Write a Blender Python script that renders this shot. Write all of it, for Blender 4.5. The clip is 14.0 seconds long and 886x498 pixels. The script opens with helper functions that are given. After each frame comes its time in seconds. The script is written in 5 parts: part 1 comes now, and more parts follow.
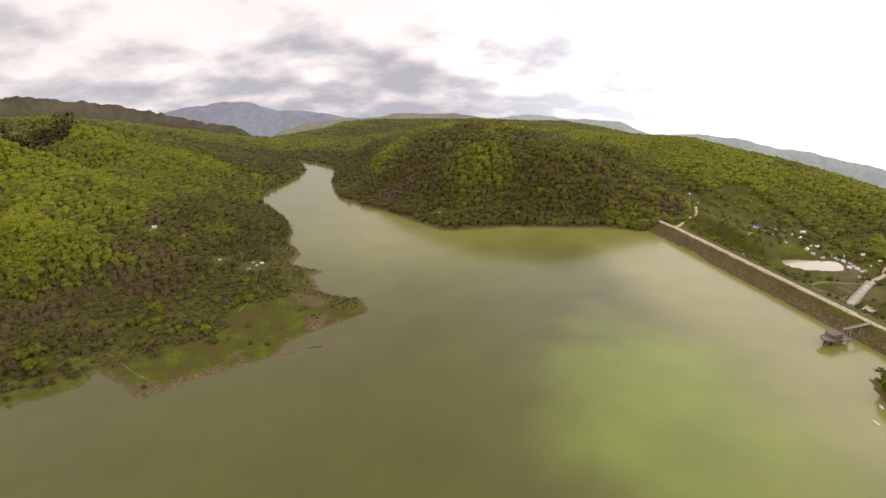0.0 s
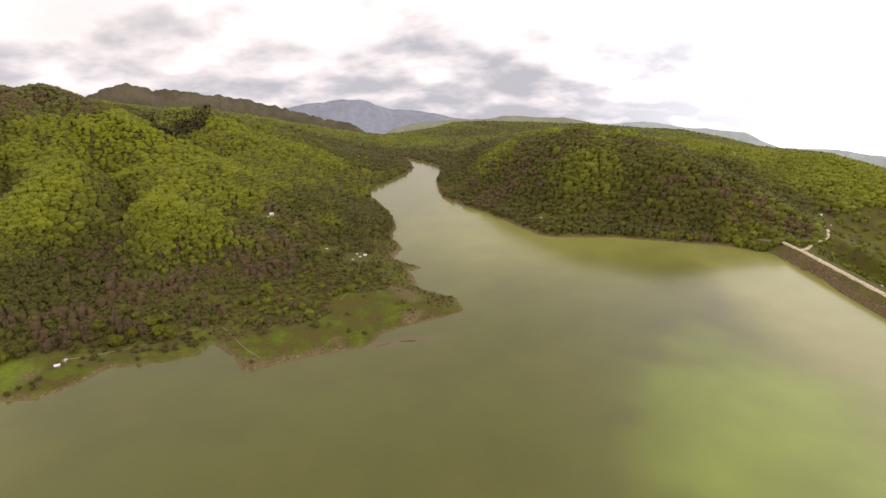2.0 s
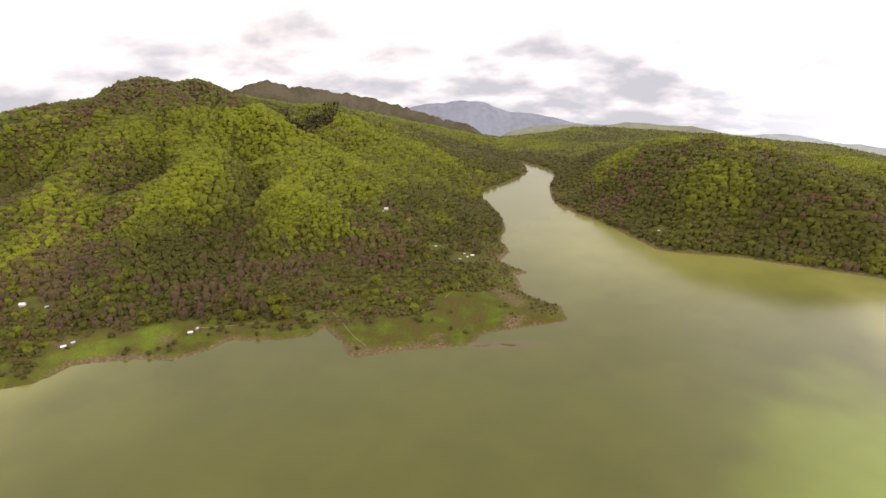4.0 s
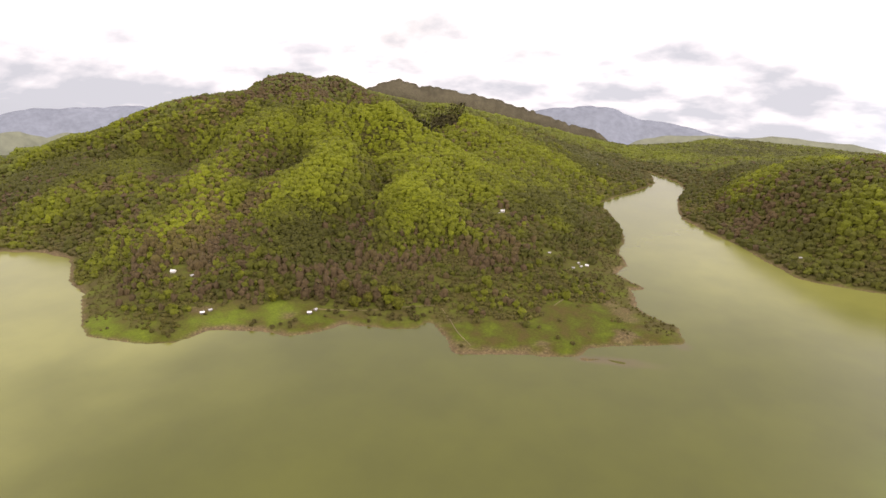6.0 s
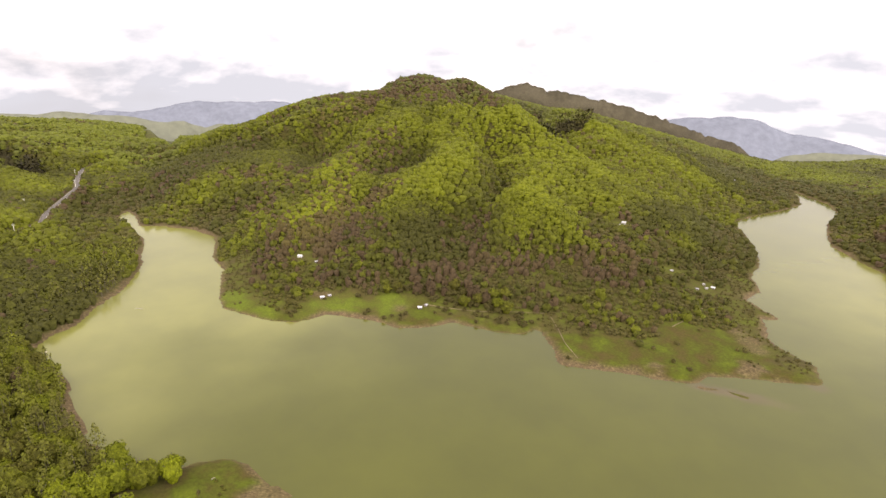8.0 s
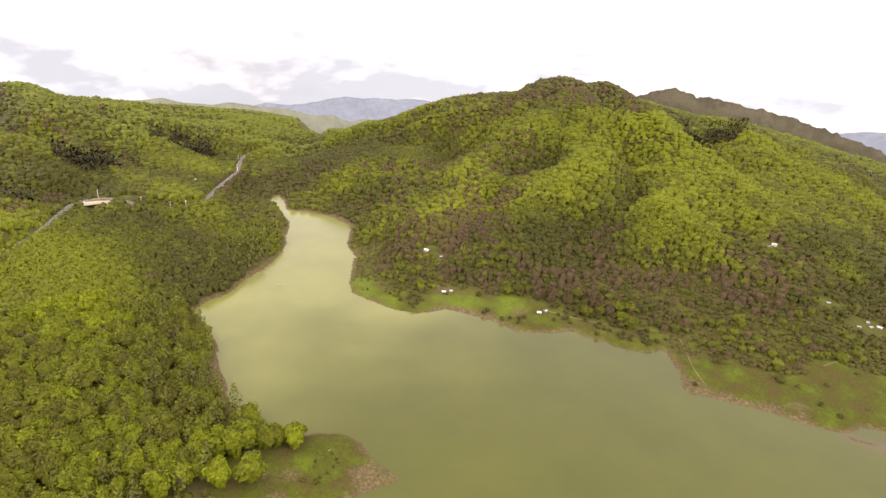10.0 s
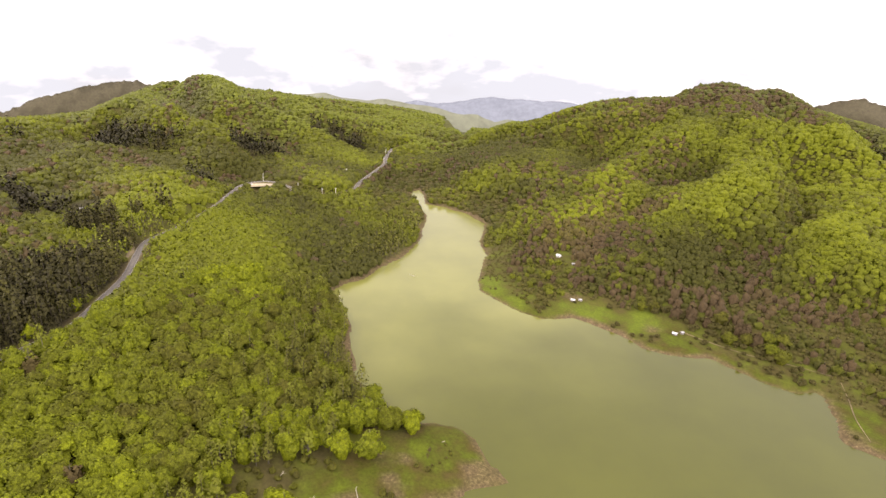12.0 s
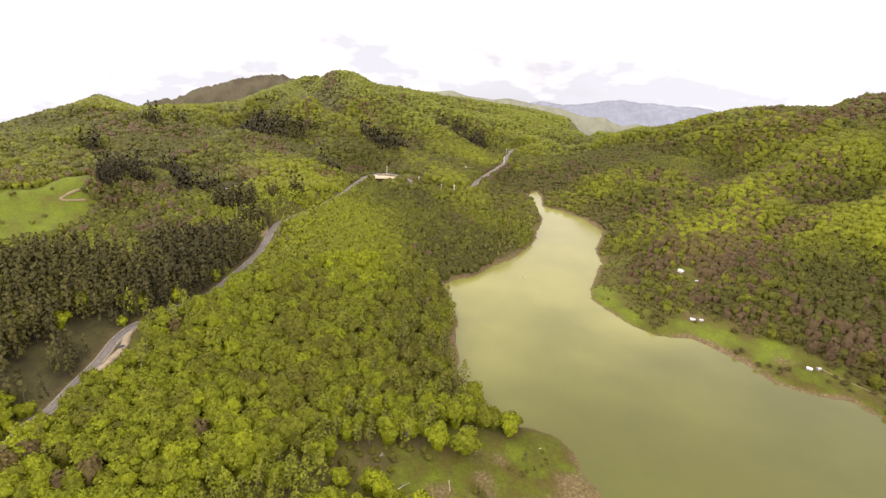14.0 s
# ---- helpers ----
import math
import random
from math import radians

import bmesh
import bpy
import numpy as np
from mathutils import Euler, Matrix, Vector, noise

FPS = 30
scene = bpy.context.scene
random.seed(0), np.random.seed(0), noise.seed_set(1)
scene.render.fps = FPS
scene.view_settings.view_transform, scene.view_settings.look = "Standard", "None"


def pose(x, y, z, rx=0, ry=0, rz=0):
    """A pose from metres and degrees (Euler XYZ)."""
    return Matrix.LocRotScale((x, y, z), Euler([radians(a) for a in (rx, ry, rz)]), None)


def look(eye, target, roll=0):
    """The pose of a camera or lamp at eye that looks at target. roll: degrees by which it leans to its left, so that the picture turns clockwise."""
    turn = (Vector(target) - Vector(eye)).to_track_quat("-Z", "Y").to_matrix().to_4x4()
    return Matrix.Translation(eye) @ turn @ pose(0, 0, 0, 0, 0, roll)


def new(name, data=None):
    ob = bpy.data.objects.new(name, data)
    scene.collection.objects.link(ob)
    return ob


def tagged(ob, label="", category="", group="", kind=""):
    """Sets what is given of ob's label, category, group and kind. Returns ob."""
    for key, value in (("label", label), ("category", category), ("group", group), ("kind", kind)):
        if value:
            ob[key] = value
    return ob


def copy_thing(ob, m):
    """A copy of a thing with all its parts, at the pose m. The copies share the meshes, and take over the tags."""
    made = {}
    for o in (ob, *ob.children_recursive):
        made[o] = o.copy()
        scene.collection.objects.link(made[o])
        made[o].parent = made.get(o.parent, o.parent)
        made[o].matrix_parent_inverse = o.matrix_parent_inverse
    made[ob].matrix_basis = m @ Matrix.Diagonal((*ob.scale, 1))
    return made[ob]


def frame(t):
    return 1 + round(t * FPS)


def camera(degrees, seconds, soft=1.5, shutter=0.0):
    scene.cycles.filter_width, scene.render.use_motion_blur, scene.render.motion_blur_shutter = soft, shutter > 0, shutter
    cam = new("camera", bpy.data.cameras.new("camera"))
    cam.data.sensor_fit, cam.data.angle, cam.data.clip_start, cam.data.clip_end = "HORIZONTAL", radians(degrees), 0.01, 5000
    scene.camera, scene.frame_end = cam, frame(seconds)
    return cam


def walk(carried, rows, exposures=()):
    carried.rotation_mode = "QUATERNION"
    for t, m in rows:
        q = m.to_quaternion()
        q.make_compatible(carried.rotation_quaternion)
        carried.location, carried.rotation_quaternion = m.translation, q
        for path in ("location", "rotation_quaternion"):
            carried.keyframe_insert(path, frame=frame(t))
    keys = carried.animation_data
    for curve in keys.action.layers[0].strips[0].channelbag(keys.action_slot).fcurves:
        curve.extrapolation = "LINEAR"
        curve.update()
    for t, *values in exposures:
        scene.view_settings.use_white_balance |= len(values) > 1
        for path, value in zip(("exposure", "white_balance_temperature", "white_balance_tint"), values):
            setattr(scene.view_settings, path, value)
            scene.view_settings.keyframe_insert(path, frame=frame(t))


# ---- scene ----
cam = camera(76.0, 14.0)
EYE = (0.0, 0.0, 231.0)
# seconds, heading to the left of +y, pitch, roll
TURN = [
    (0.0, -0.99, -20.20, -1.98),
    (0.5, 1.51, -20.09, -1.83),
    (1.0, 4.14, -19.97, -1.65),
    (1.5, 6.84, -19.82, -1.49),
    (2.0, 9.59, -19.71, -1.30),
    (2.5, 12.41, -19.58, -1.07),
    (3.0, 15.27, -19.48, -0.94),
    (5.5, 30.05, -19.13, 0.20),
    (6.0, 33.09, -19.10, 0.54),
    (6.5, 35.90, -19.04, 0.65),
    (7.0, 38.72, -19.02, 0.84),
    (7.5, 41.83, -18.99, 1.11),
    (8.0, 45.17, -18.98, 1.40),
    (10.5, 61.95, -19.36, 2.31),
    (11.0, 65.65, -19.47, 2.49),
    (11.5, 69.12, -19.62, 2.70),
    (12.0, 72.41, -19.75, 2.86),
    (12.5, 75.70, -19.88, 3.11),
    (13.0, 78.72, -20.07, 3.24),
    (13.5, 81.59, -20.23, 3.41),
    (14.0, 84.45, -20.43, 3.56),
]
walk(cam, [(t, pose(*EYE, 90 + pitch, 0, yaw) @ pose(0, 0, 0, 0, 0, roll)) for t, yaw, pitch, roll in TURN],
     [(0.0, -0.99, 6700, 21), (3.0, -0.74, 6700, 21), (6.0, -0.48, 6700, 21), (9.0, -0.27, 6700, 21), (12.5, -0.13, 6700, 21), (14.0, -0.11, 6700, 21)])

# ---- world and sun ----
SUN_HEIGHT, SUN_BEARING = 36.0, 128.0     # degrees; bearing to the left of +y
world = bpy.data.worlds.new("overcast_sky")
scene.world = world
world.use_nodes = True
wn, wl = world.node_tree.nodes, world.node_tree.links
wn.clear()


def wnode(kind, **values):
    n = wn.new(kind)
    for k, v in values.items():
        n.inputs[k].default_value = v
    return n


w_out = wn.new("ShaderNodeOutputWorld")
w_bg = wn.new("ShaderNodeBackground")
wl.new(w_bg.outputs[0], w_out.inputs[0])
sky = wn.new("ShaderNodeTexSky")
sky.sky_type = "NISHITA"
sky.sun_disc = False
sky.sun_elevation = radians(SUN_HEIGHT)
sky.sun_rotation = radians(-SUN_BEARING)
sky_dim = wn.new("ShaderNodeVectorMath")
sky_dim.operation = "SCALE"
sky_dim.inputs["Scale"].default_value = 0.15
wl.new(sky.outputs[0], sky_dim.inputs[0])
coord = wn.new("ShaderNodeTexCoord")
split = wn.new("ShaderNodeSeparateXYZ")
wl.new(coord.outputs["Generated"], split.inputs[0])


def wmath(op, a, b):
    n = wn.new("ShaderNodeMath")
    n.operation = op
    for i, v in enumerate((a, b)):
        if isinstance(v, (int, float)):
            n.inputs[i].default_value = v
        else:
            wl.new(v, n.inputs[i])
    return n.outputs[0]


# the cloud deck, seen flat from below: direction divided by height
lift = wmath("MAXIMUM", wmath("ADD", split.outputs["Z"], 0.42), 0.1)
deck = wn.new("ShaderNodeCombineXYZ")
wl.new(wmath("DIVIDE", split.outputs["X"], lift), deck.inputs["X"])
wl.new(wmath("DIVIDE", split.outputs["Y"], lift), deck.inputs["Y"])
puffs = wnode("ShaderNodeTexNoise", Scale=3.1, Detail=8.0, Roughness=0.53, Distortion=0.1)
wl.new(deck.outputs[0], puffs.inputs["Vector"])
banks = wnode("ShaderNodeTexNoise", Scale=0.95, Detail=3.0, Roughness=0.5)
wl.new(deck.outputs[0], banks.inputs["Vector"])
rise = wmath("MULTIPLY", wmath("SUBTRACT", wmath("MAXIMUM", split.outputs["Z"], -0.12), 0.065), 1.4)
# thinner, brighter cloud over the valley below the dam
thin = wmath("MAXIMUM", split.outputs["X"], 0.0)
rise = wmath("ADD", rise, wmath("MULTIPLY", thin, 0.16))
# and a lower, greyer bank of it over the hills to the west
west_sky = wmath("MAXIMUM", wmath("MULTIPLY", wmath("ADD", split.outputs["X"], 0.55), -2.2), 0.0)
rise = wmath("ADD", rise, wmath("MULTIPLY", wmath("MULTIPLY", wmath("SUBTRACT", split.outputs["Z"], 0.075), 0.5), west_sky))
# breaking up again over the road to the south-west
rise = wmath("ADD", rise, wmath("MULTIPLY", wmath("MAXIMUM", wmath("MULTIPLY", split.outputs["Y"], -1.0), 0.0), 0.22))
thick = wmath("ADD", wmath("ADD", wmath("MULTIPLY", puffs.outputs["Fac"], 0.8), wmath("MULTIPLY", banks.outputs["Fac"], 0.2)), rise)
shade = wn.new("ShaderNodeValToRGB")
e = shade.color_ramp.elements
e[0].position, e[0].color = 0.25, (0.97, 1.03, 1.08, 1)
e[1].position, e[1].color = 0.46, (2.05, 2.00, 1.92, 1)
for p, c in ((0.32, (1.27, 1.30, 1.32, 1)), (0.385, (1.62, 1.61, 1.58, 1))):
    m = e.new(p)
    m.color = c
wl.new(thick, shade.inputs[0])
# the deck glows brightest overhead
overhead = wmath("MULTIPLY", wmath("MAXIMUM", wmath("SUBTRACT", split.outputs["Z"], 0.38), 0.0), 1.0)
wl.new(wmath("SUBTRACT", wmath("ADD", wmath("ADD", wmath("MULTIPLY", thin, 2.4), overhead), 1.0), wmath("MULTIPLY", west_sky, 0.05)), w_bg.inputs["Strength"])
gaps = wnode("ShaderNodeTexNoise", Scale=0.9, Detail=4.0, Roughness=0.5)
shift = wn.new("ShaderNodeVectorMath")
shift.operation = "ADD"
shift.inputs[1].default_value = (7.3, 2.1, 0.0)
wl.new(deck.outputs[0], shift.inputs[0])
wl.new(shift.outputs[0], gaps.inputs["Vector"])
cover = wn.new("ShaderNodeMapRange")
for k, v in (("From Min", 0.30), ("From Max", 0.44), ("To Min", 0.82), ("To Max", 1.0)):
    cover.inputs[k].default_value = v
wl.new(gaps.outputs["Fac"], cover.inputs["Value"])
w_mix = wn.new("ShaderNodeMixRGB")
wl.new(cover.outputs[0], w_mix.inputs[0])
wl.new(sky_dim.outputs[0], w_mix.inputs[1])
wl.new(shade.outputs[0], w_mix.inputs[2])
wl.new(w_mix.outputs[0], w_bg.inputs["Color"])

sun_data = bpy.data.lights.new("sun", "SUN")
sun_data.energy, sun_data.angle, sun_data.color = 2.6, radians(10), (1.0, 0.94, 0.82)
sun = new("sun", sun_data)
b, h = radians(SUN_BEARING), radians(SUN_HEIGHT)
sun.matrix_world = look((-math.sin(b) * math.cos(h) * 900, math.cos(b) * math.cos(h) * 900, math.sin(h) * 900), (0, 0, 0))

# ---- materials ----


def surface(name, rough=0.9, specular=0.2):
    mat = bpy.data.materials.new(name)
    mat.use_nodes = True
    nt = mat.node_tree
    bsdf = nt.nodes["Principled BSDF"]
    bsdf.inputs["Roughness"].default_value = rough
    bsdf.inputs["Specular IOR Level"].default_value = specular
    return mat, nt, bsdf


def noise_at(nt, scale, detail=4.0, rough=0.55, where=None):
    n = nt.nodes.new("ShaderNodeTexNoise")
    n.inputs["Scale"].default_value, n.inputs["Detail"].default_value, n.inputs["Roughness"].default_value = scale, detail, rough
    if where is None:
        g = nt.nodes.new("ShaderNodeNewGeometry")
        where = g.outputs["Position"]
    nt.links.new(where, n.inputs["Vector"])
    return n.outputs["Fac"]


def ramp(nt, fac, stops):
    r = nt.nodes.new("ShaderNodeValToRGB")
    el = r.color_ramp.elements
    while len(el) < len(stops):
        el.new(0.5)
    for s, (p, c) in zip(el, stops):
        s.position, s.color = p, (*c, 1)
    nt.links.new(fac, r.inputs[0])
    return r.outputs[0]


def blend(nt, fac, a, b, kind="MIX"):
    n = nt.nodes.new("ShaderNodeMixRGB")
    n.blend_type = kind
    for i, v in enumerate((fac, a, b)):
        if isinstance(v, (int, float)):
            n.inputs[i].default_value = v
        elif isinstance(v, tuple):
            n.inputs[i].default_value = (*v, 1)
        else:
            nt.links.new(v, n.inputs[i])
    return n.outputs[0]


def span(nt, value, lo, hi):
    n = nt.nodes.new("ShaderNodeMapRange")
    n.interpolation_type = "SMOOTHSTEP"
    n.inputs["From Min"].default_value, n.inputs["From Max"].default_value = lo, hi
    nt.links.new(value, n.inputs["Value"])
    return n.outputs[0]


def field(nt, name):
    n = nt.nodes.new("ShaderNodeAttribute")
    n.attribute_name = name
    return n.outputs["Fac"]


def bump(nt, bsdf, height, strength, distance):
    n = nt.nodes.new("ShaderNodeBump")
    n.inputs["Strength"].default_value, n.inputs["Distance"].default_value = strength, distance
    nt.links.new(height, n.inputs["Height"])
    nt.links.new(n.outputs[0], bsdf.inputs["Normal"])


def grained(name, a, b, scale, rough=0.85, relief=0.3, depth=0.05, specular=0.25, metal=0.0):
    """A plain surface with two scales of colour variation and a fine relief."""
    mat, nt, bsdf = surface(name, rough, specular)
    big, fine = noise_at(nt, scale * 0.17, 3), noise_at(nt, scale, 5, 0.65)
    base = ramp(nt, fine, ((0.3, a), (0.7, b)))
    worn = blend(nt, span(nt, big, 0.4, 0.65), base, tuple(0.72 * (x + y) / 2 for x, y in zip(a, b)))
    nt.links.new(worn, bsdf.inputs["Base Color"])
    bsdf.inputs["Metallic"].default_value = metal
    bump(nt, bsdf, fine, relief, depth)
    return mat


def leafy(name, dark, mid, light, clear=0.25, grain=0.5):
    """Foliage: a tint for each tree from its attribute, a little of its own for each clump, light passing through."""
    mat, nt, bsdf = surface(name, 0.7, 0.15)
    g = nt.nodes.new("ShaderNodeNewGeometry")
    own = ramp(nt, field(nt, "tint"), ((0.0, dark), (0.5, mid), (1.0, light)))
    leaf = ramp(nt, g.outputs["Random Per Island"], ((0.0, (0.90, 0.91, 0.88)), (1.0, (1.09, 1.08, 1.06))))
    col = blend(nt, 1.0, own, leaf, "MULTIPLY")
    clumps, sprays = noise_at(nt, 0.42, 3, 0.6), noise_at(nt, 1.7, 3, 0.7)
    col = blend(nt, 1.0, col, ramp(nt, clumps, ((0.36, (1 - 0.34 * grain, 1 - 0.35 * grain, 1 - 0.34 * grain)), (0.62, (1 + 0.32 * grain, 1 + 0.32 * grain, 1 + 0.25 * grain)))), "MULTIPLY")
    col = blend(nt, 1.0, col, ramp(nt, sprays, ((0.36, (1 - 0.5 * grain, 1 - 0.5 * grain, 1 - 0.5 * grain)), (0.62, (1 + 0.48 * grain, 1 + 0.48 * grain, 1 + 0.4 * grain)))), "MULTIPLY")
    nt.links.new(col, bsdf.inputs["Base Color"])
    glow = nt.nodes.new("ShaderNodeBsdfTranslucent")
    nt.links.new(col, glow.inputs["Color"])
    mix = nt.nodes.new("ShaderNodeMixShader")
    mix.inputs[0].default_value = clear
    nt.links.new(bsdf.outputs[0], mix.inputs[1])
    nt.links.new(glow.outputs[0], mix.inputs[2])
    nt.links.new(mix.outputs[0], nt.nodes["Material Output"].inputs["Surface"])
    return mat


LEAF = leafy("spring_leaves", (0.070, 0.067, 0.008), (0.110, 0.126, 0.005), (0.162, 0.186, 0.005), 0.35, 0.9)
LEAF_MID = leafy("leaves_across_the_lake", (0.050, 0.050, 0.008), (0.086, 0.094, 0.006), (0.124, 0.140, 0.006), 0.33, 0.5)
BIRCH = leafy("thin_birch_leaves", (0.086, 0.084, 0.016), (0.112, 0.120, 0.013), (0.140, 0.158, 0.011), 0.3)
BARE = leafy("budding_twigs", (0.058, 0.039, 0.018), (0.063, 0.046, 0.016), (0.074, 0.062, 0.013), 0.2)
NEEDLE = leafy("dark_needles", (0.017, 0.014, 0.005), (0.028, 0.025, 0.007), (0.050, 0.046, 0.009), 0.08)
SCRUB = leafy("scrub_leaves", (0.058, 0.050, 0.013), (0.070, 0.066, 0.010), (0.090, 0.096, 0.008), 0.25)
# haze put into the leaf colour, greyer and bluer than nearer woods
LEAF_FAR = leafy("hazed_distant_leaves", (0.058, 0.057, 0.016), (0.084, 0.092, 0.014), (0.114, 0.130, 0.013), 0.3, 0.3)
BARK = grained("bark", (0.06, 0.05, 0.035), (0.12, 0.10, 0.075), 3.0)
DEADWOOD = grained("dead_wood", (0.32, 0.28, 0.21), (0.45, 0.40, 0.32), 3.0)


def ground_material():
    mat, nt, bsdf = surface("hill_ground", 0.95, 0.1)
    big, mid, fine = noise_at(nt, 0.012, 4), noise_at(nt, 0.06, 5), noise_at(nt, 0.5, 6, 0.7)
    floor = ramp(nt, mid, ((0.35, (0.050, 0.042, 0.015)), (0.5, (0.054, 0.052, 0.012)), (0.65, (0.064, 0.070, 0.010))))
    grass = ramp(nt, mid, ((0.36, (0.052, 0.040, 0.011)), (0.47, (0.046, 0.045, 0.007)), (0.6, (0.050, 0.060, 0.006)), (0.75, (0.066, 0.082, 0.006))))
    col = blend(nt, field(nt, "meadow"), floor, grass)
    # haze put into the ground colour, greyer and bluer far from the eye
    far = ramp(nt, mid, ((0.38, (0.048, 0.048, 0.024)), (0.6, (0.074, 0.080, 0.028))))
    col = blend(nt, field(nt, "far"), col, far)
    lush = ramp(nt, mid, ((0.32, (0.066, 0.070, 0.012)), (0.5, (0.075, 0.100, 0.010)), (0.7, (0.09, 0.116, 0.011))))
    col = blend(nt, field(nt, "lush"), col, lush)
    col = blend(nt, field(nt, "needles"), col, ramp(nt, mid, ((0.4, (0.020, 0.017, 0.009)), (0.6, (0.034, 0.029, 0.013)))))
    soil = ramp(nt, fine, ((0.3, (0.055, 0.04, 0.022)), (0.55, (0.09, 0.066, 0.034)), (0.75, (0.165, 0.122, 0.066))))
    col = blend(nt, field(nt, "soil"), col, soil)
    speck = ramp(nt, fine, ((0.3, (0.7, 0.7, 0.7)), (0.7, (1.25, 1.25, 1.2))))
    col = blend(nt, 1.0, col, speck, "MULTIPLY")
    nt.links.new(col, bsdf.inputs["Base Color"])
    bump(nt, bsdf, fine, 0.6, 0.5)
    return mat


def water_material(name, clear, silty, sunlit=(0.105, 0.138, 0.014)):
    mat, nt, bsdf = surface(name, 0.17, 0.5)
    bsdf.inputs["IOR"].default_value = 1.33
    slow, mid = noise_at(nt, 0.004, 3), noise_at(nt, 0.02, 4)
    silt_glare = blend(nt, field(nt, "silt_glare"), clear, silty)
    silt_glare = blend(nt, 1.0, silt_glare, ramp(nt, slow, ((0.35, (0.94, 0.94, 0.94)), (0.65, (1.06, 1.06, 1.06)))), "MULTIPLY")
    # the sunlit patch is a brighter green in the water colour
    silt_glare = blend(nt, field(nt, "sunlit"), silt_glare, sunlit)
    silt_glare = blend(nt, field(nt, "shoal"), silt_glare, (0.066, 0.050, 0.020))
    drift = ramp(nt, mid, ((0.35, (0.93, 0.93, 0.93)), (0.65, (1.07, 1.07, 1.05))))
    nt.links.new(blend(nt, 1.0, silt_glare, drift, "MULTIPLY"), bsdf.inputs["Base Color"])
    n = noise_at(nt, 0.7, 3)
    bump(nt, bsdf, n, 0.035, 0.4)
    return mat


GROUND, WATER = ground_material(), water_material("turbid_water", (0.049, 0.052, 0.005), (0.128, 0.129, 0.034))
# the pale sky's reflection is put into the pond's base colour
POND = water_material("sky_pale_pond_water", (0.24, 0.225, 0.165), (0.31, 0.29, 0.215))
CONCRETE = grained("weathered_concrete", (0.15, 0.138, 0.118), (0.25, 0.23, 0.20), 1.2)
OLD_CONCRETE = grained("stained_old_concrete", (0.095, 0.078, 0.056), (0.19, 0.158, 0.118), 1.0)
WORN_SLAB = grained("worn_pale_slab", (0.26, 0.24, 0.19), (0.36, 0.33, 0.27), 0.8)
PALE_STONE = grained("pale_kerb_stone", (0.55, 0.52, 0.44), (0.70, 0.67, 0.58), 1.5)
ASPHALT = grained("worn_asphalt", (0.084, 0.074, 0.062), (0.124, 0.112, 0.096), 2.5, 0.9, 0.2, 0.01)
PAINT = grained("worn_white_road_paint", (0.34, 0.33, 0.31), (0.48, 0.47, 0.44), 2.0, 0.7, 0.1, 0.005)
GRAVEL = grained("sandy_gravel", (0.26, 0.21, 0.135), (0.38, 0.32, 0.215), 1.4)
SAND = grained("sandy_verge", (0.17, 0.137, 0.088), (0.25, 0.205, 0.135), 1.4)
DIRT = grained("trodden_earth", (0.11, 0.085, 0.045), (0.17, 0.13, 0.07), 0.8)
WHITEWASH = grained("whitewashed_wall", (0.60, 0.58, 0.53), (0.76, 0.74, 0.68), 0.9)
PLASTER = grained("ochre_plaster", (0.42, 0.36, 0.26), (0.55, 0.48, 0.36), 0.9)
BOARDS = grained("grey_boards", (0.14, 0.12, 0.10), (0.24, 0.21, 0.18), 2.0)
TIN = grained("pale_tin_roof", (0.36, 0.36, 0.36), (0.50, 0.50, 0.49), 0.8, 0.55, 0.15, 0.02, 0.5, 0.2)
TILE = grained("brown_tile_roof", (0.20, 0.11, 0.07), (0.30, 0.17, 0.11), 1.6)
SLATE = grained("grey_roof", (0.22, 0.22, 0.22), (0.33, 0.32, 0.31), 1.6)
BLUE = grained("blue_sheet", (0.03, 0.07, 0.32), (0.05, 0.10, 0.42), 1.2)
GLASS = grained("dark_window_glass", (0.03, 0.035, 0.04), (0.05, 0.055, 0.06), 1.0, 0.08, 0.0, 0.0, 0.6)
STEEL = grained("galvanised_steel", (0.38, 0.38, 0.37), (0.50, 0.50, 0.48), 1.5, 0.5, 0.1, 0.01, 0.5, 0.6)
RUBBER = grained("black_rubber", (0.02, 0.02, 0.02), (0.035, 0.035, 0.035), 3.0)
CAR_WHITE = grained("white_car_paint", (0.74, 0.74, 0.72), (0.80, 0.80, 0.78), 0.6, 0.25, 0.0, 0.0, 0.5)
CAR_RED = grained("red_car_paint", (0.36, 0.06, 0.04), (0.42, 0.08, 0.05), 0.6, 0.25, 0.0, 0.0, 0.5)
CAR_DARK = grained("dark_car_paint", (0.03, 0.03, 0.035), (0.045, 0.045, 0.05), 0.6, 0.25, 0.0, 0.0, 0.5)

# ---- the lie of the land ----
K = 1.65     # metres to a unit of the plan: all places below are plan units, all sizes of things metres
# shore of the lake, one bank after another, anticlockwise from the narrow arm in the north
SHORE_HILL_EAST = [(-169, 731), (-147, 671), (-152, 631), (-163, 586), (-168, 539), (-144, 503), (-121, 457), (-112, 428), (-109, 406), (-95, 382), (-96, 362), (-81, 352),
                   (-72, 347), (-81, 340), (-70, 317), (-59, 307), (-44, 303), (-39, 286), (-53, 272), (-68, 261), (-77, 252), (-79, 242)]
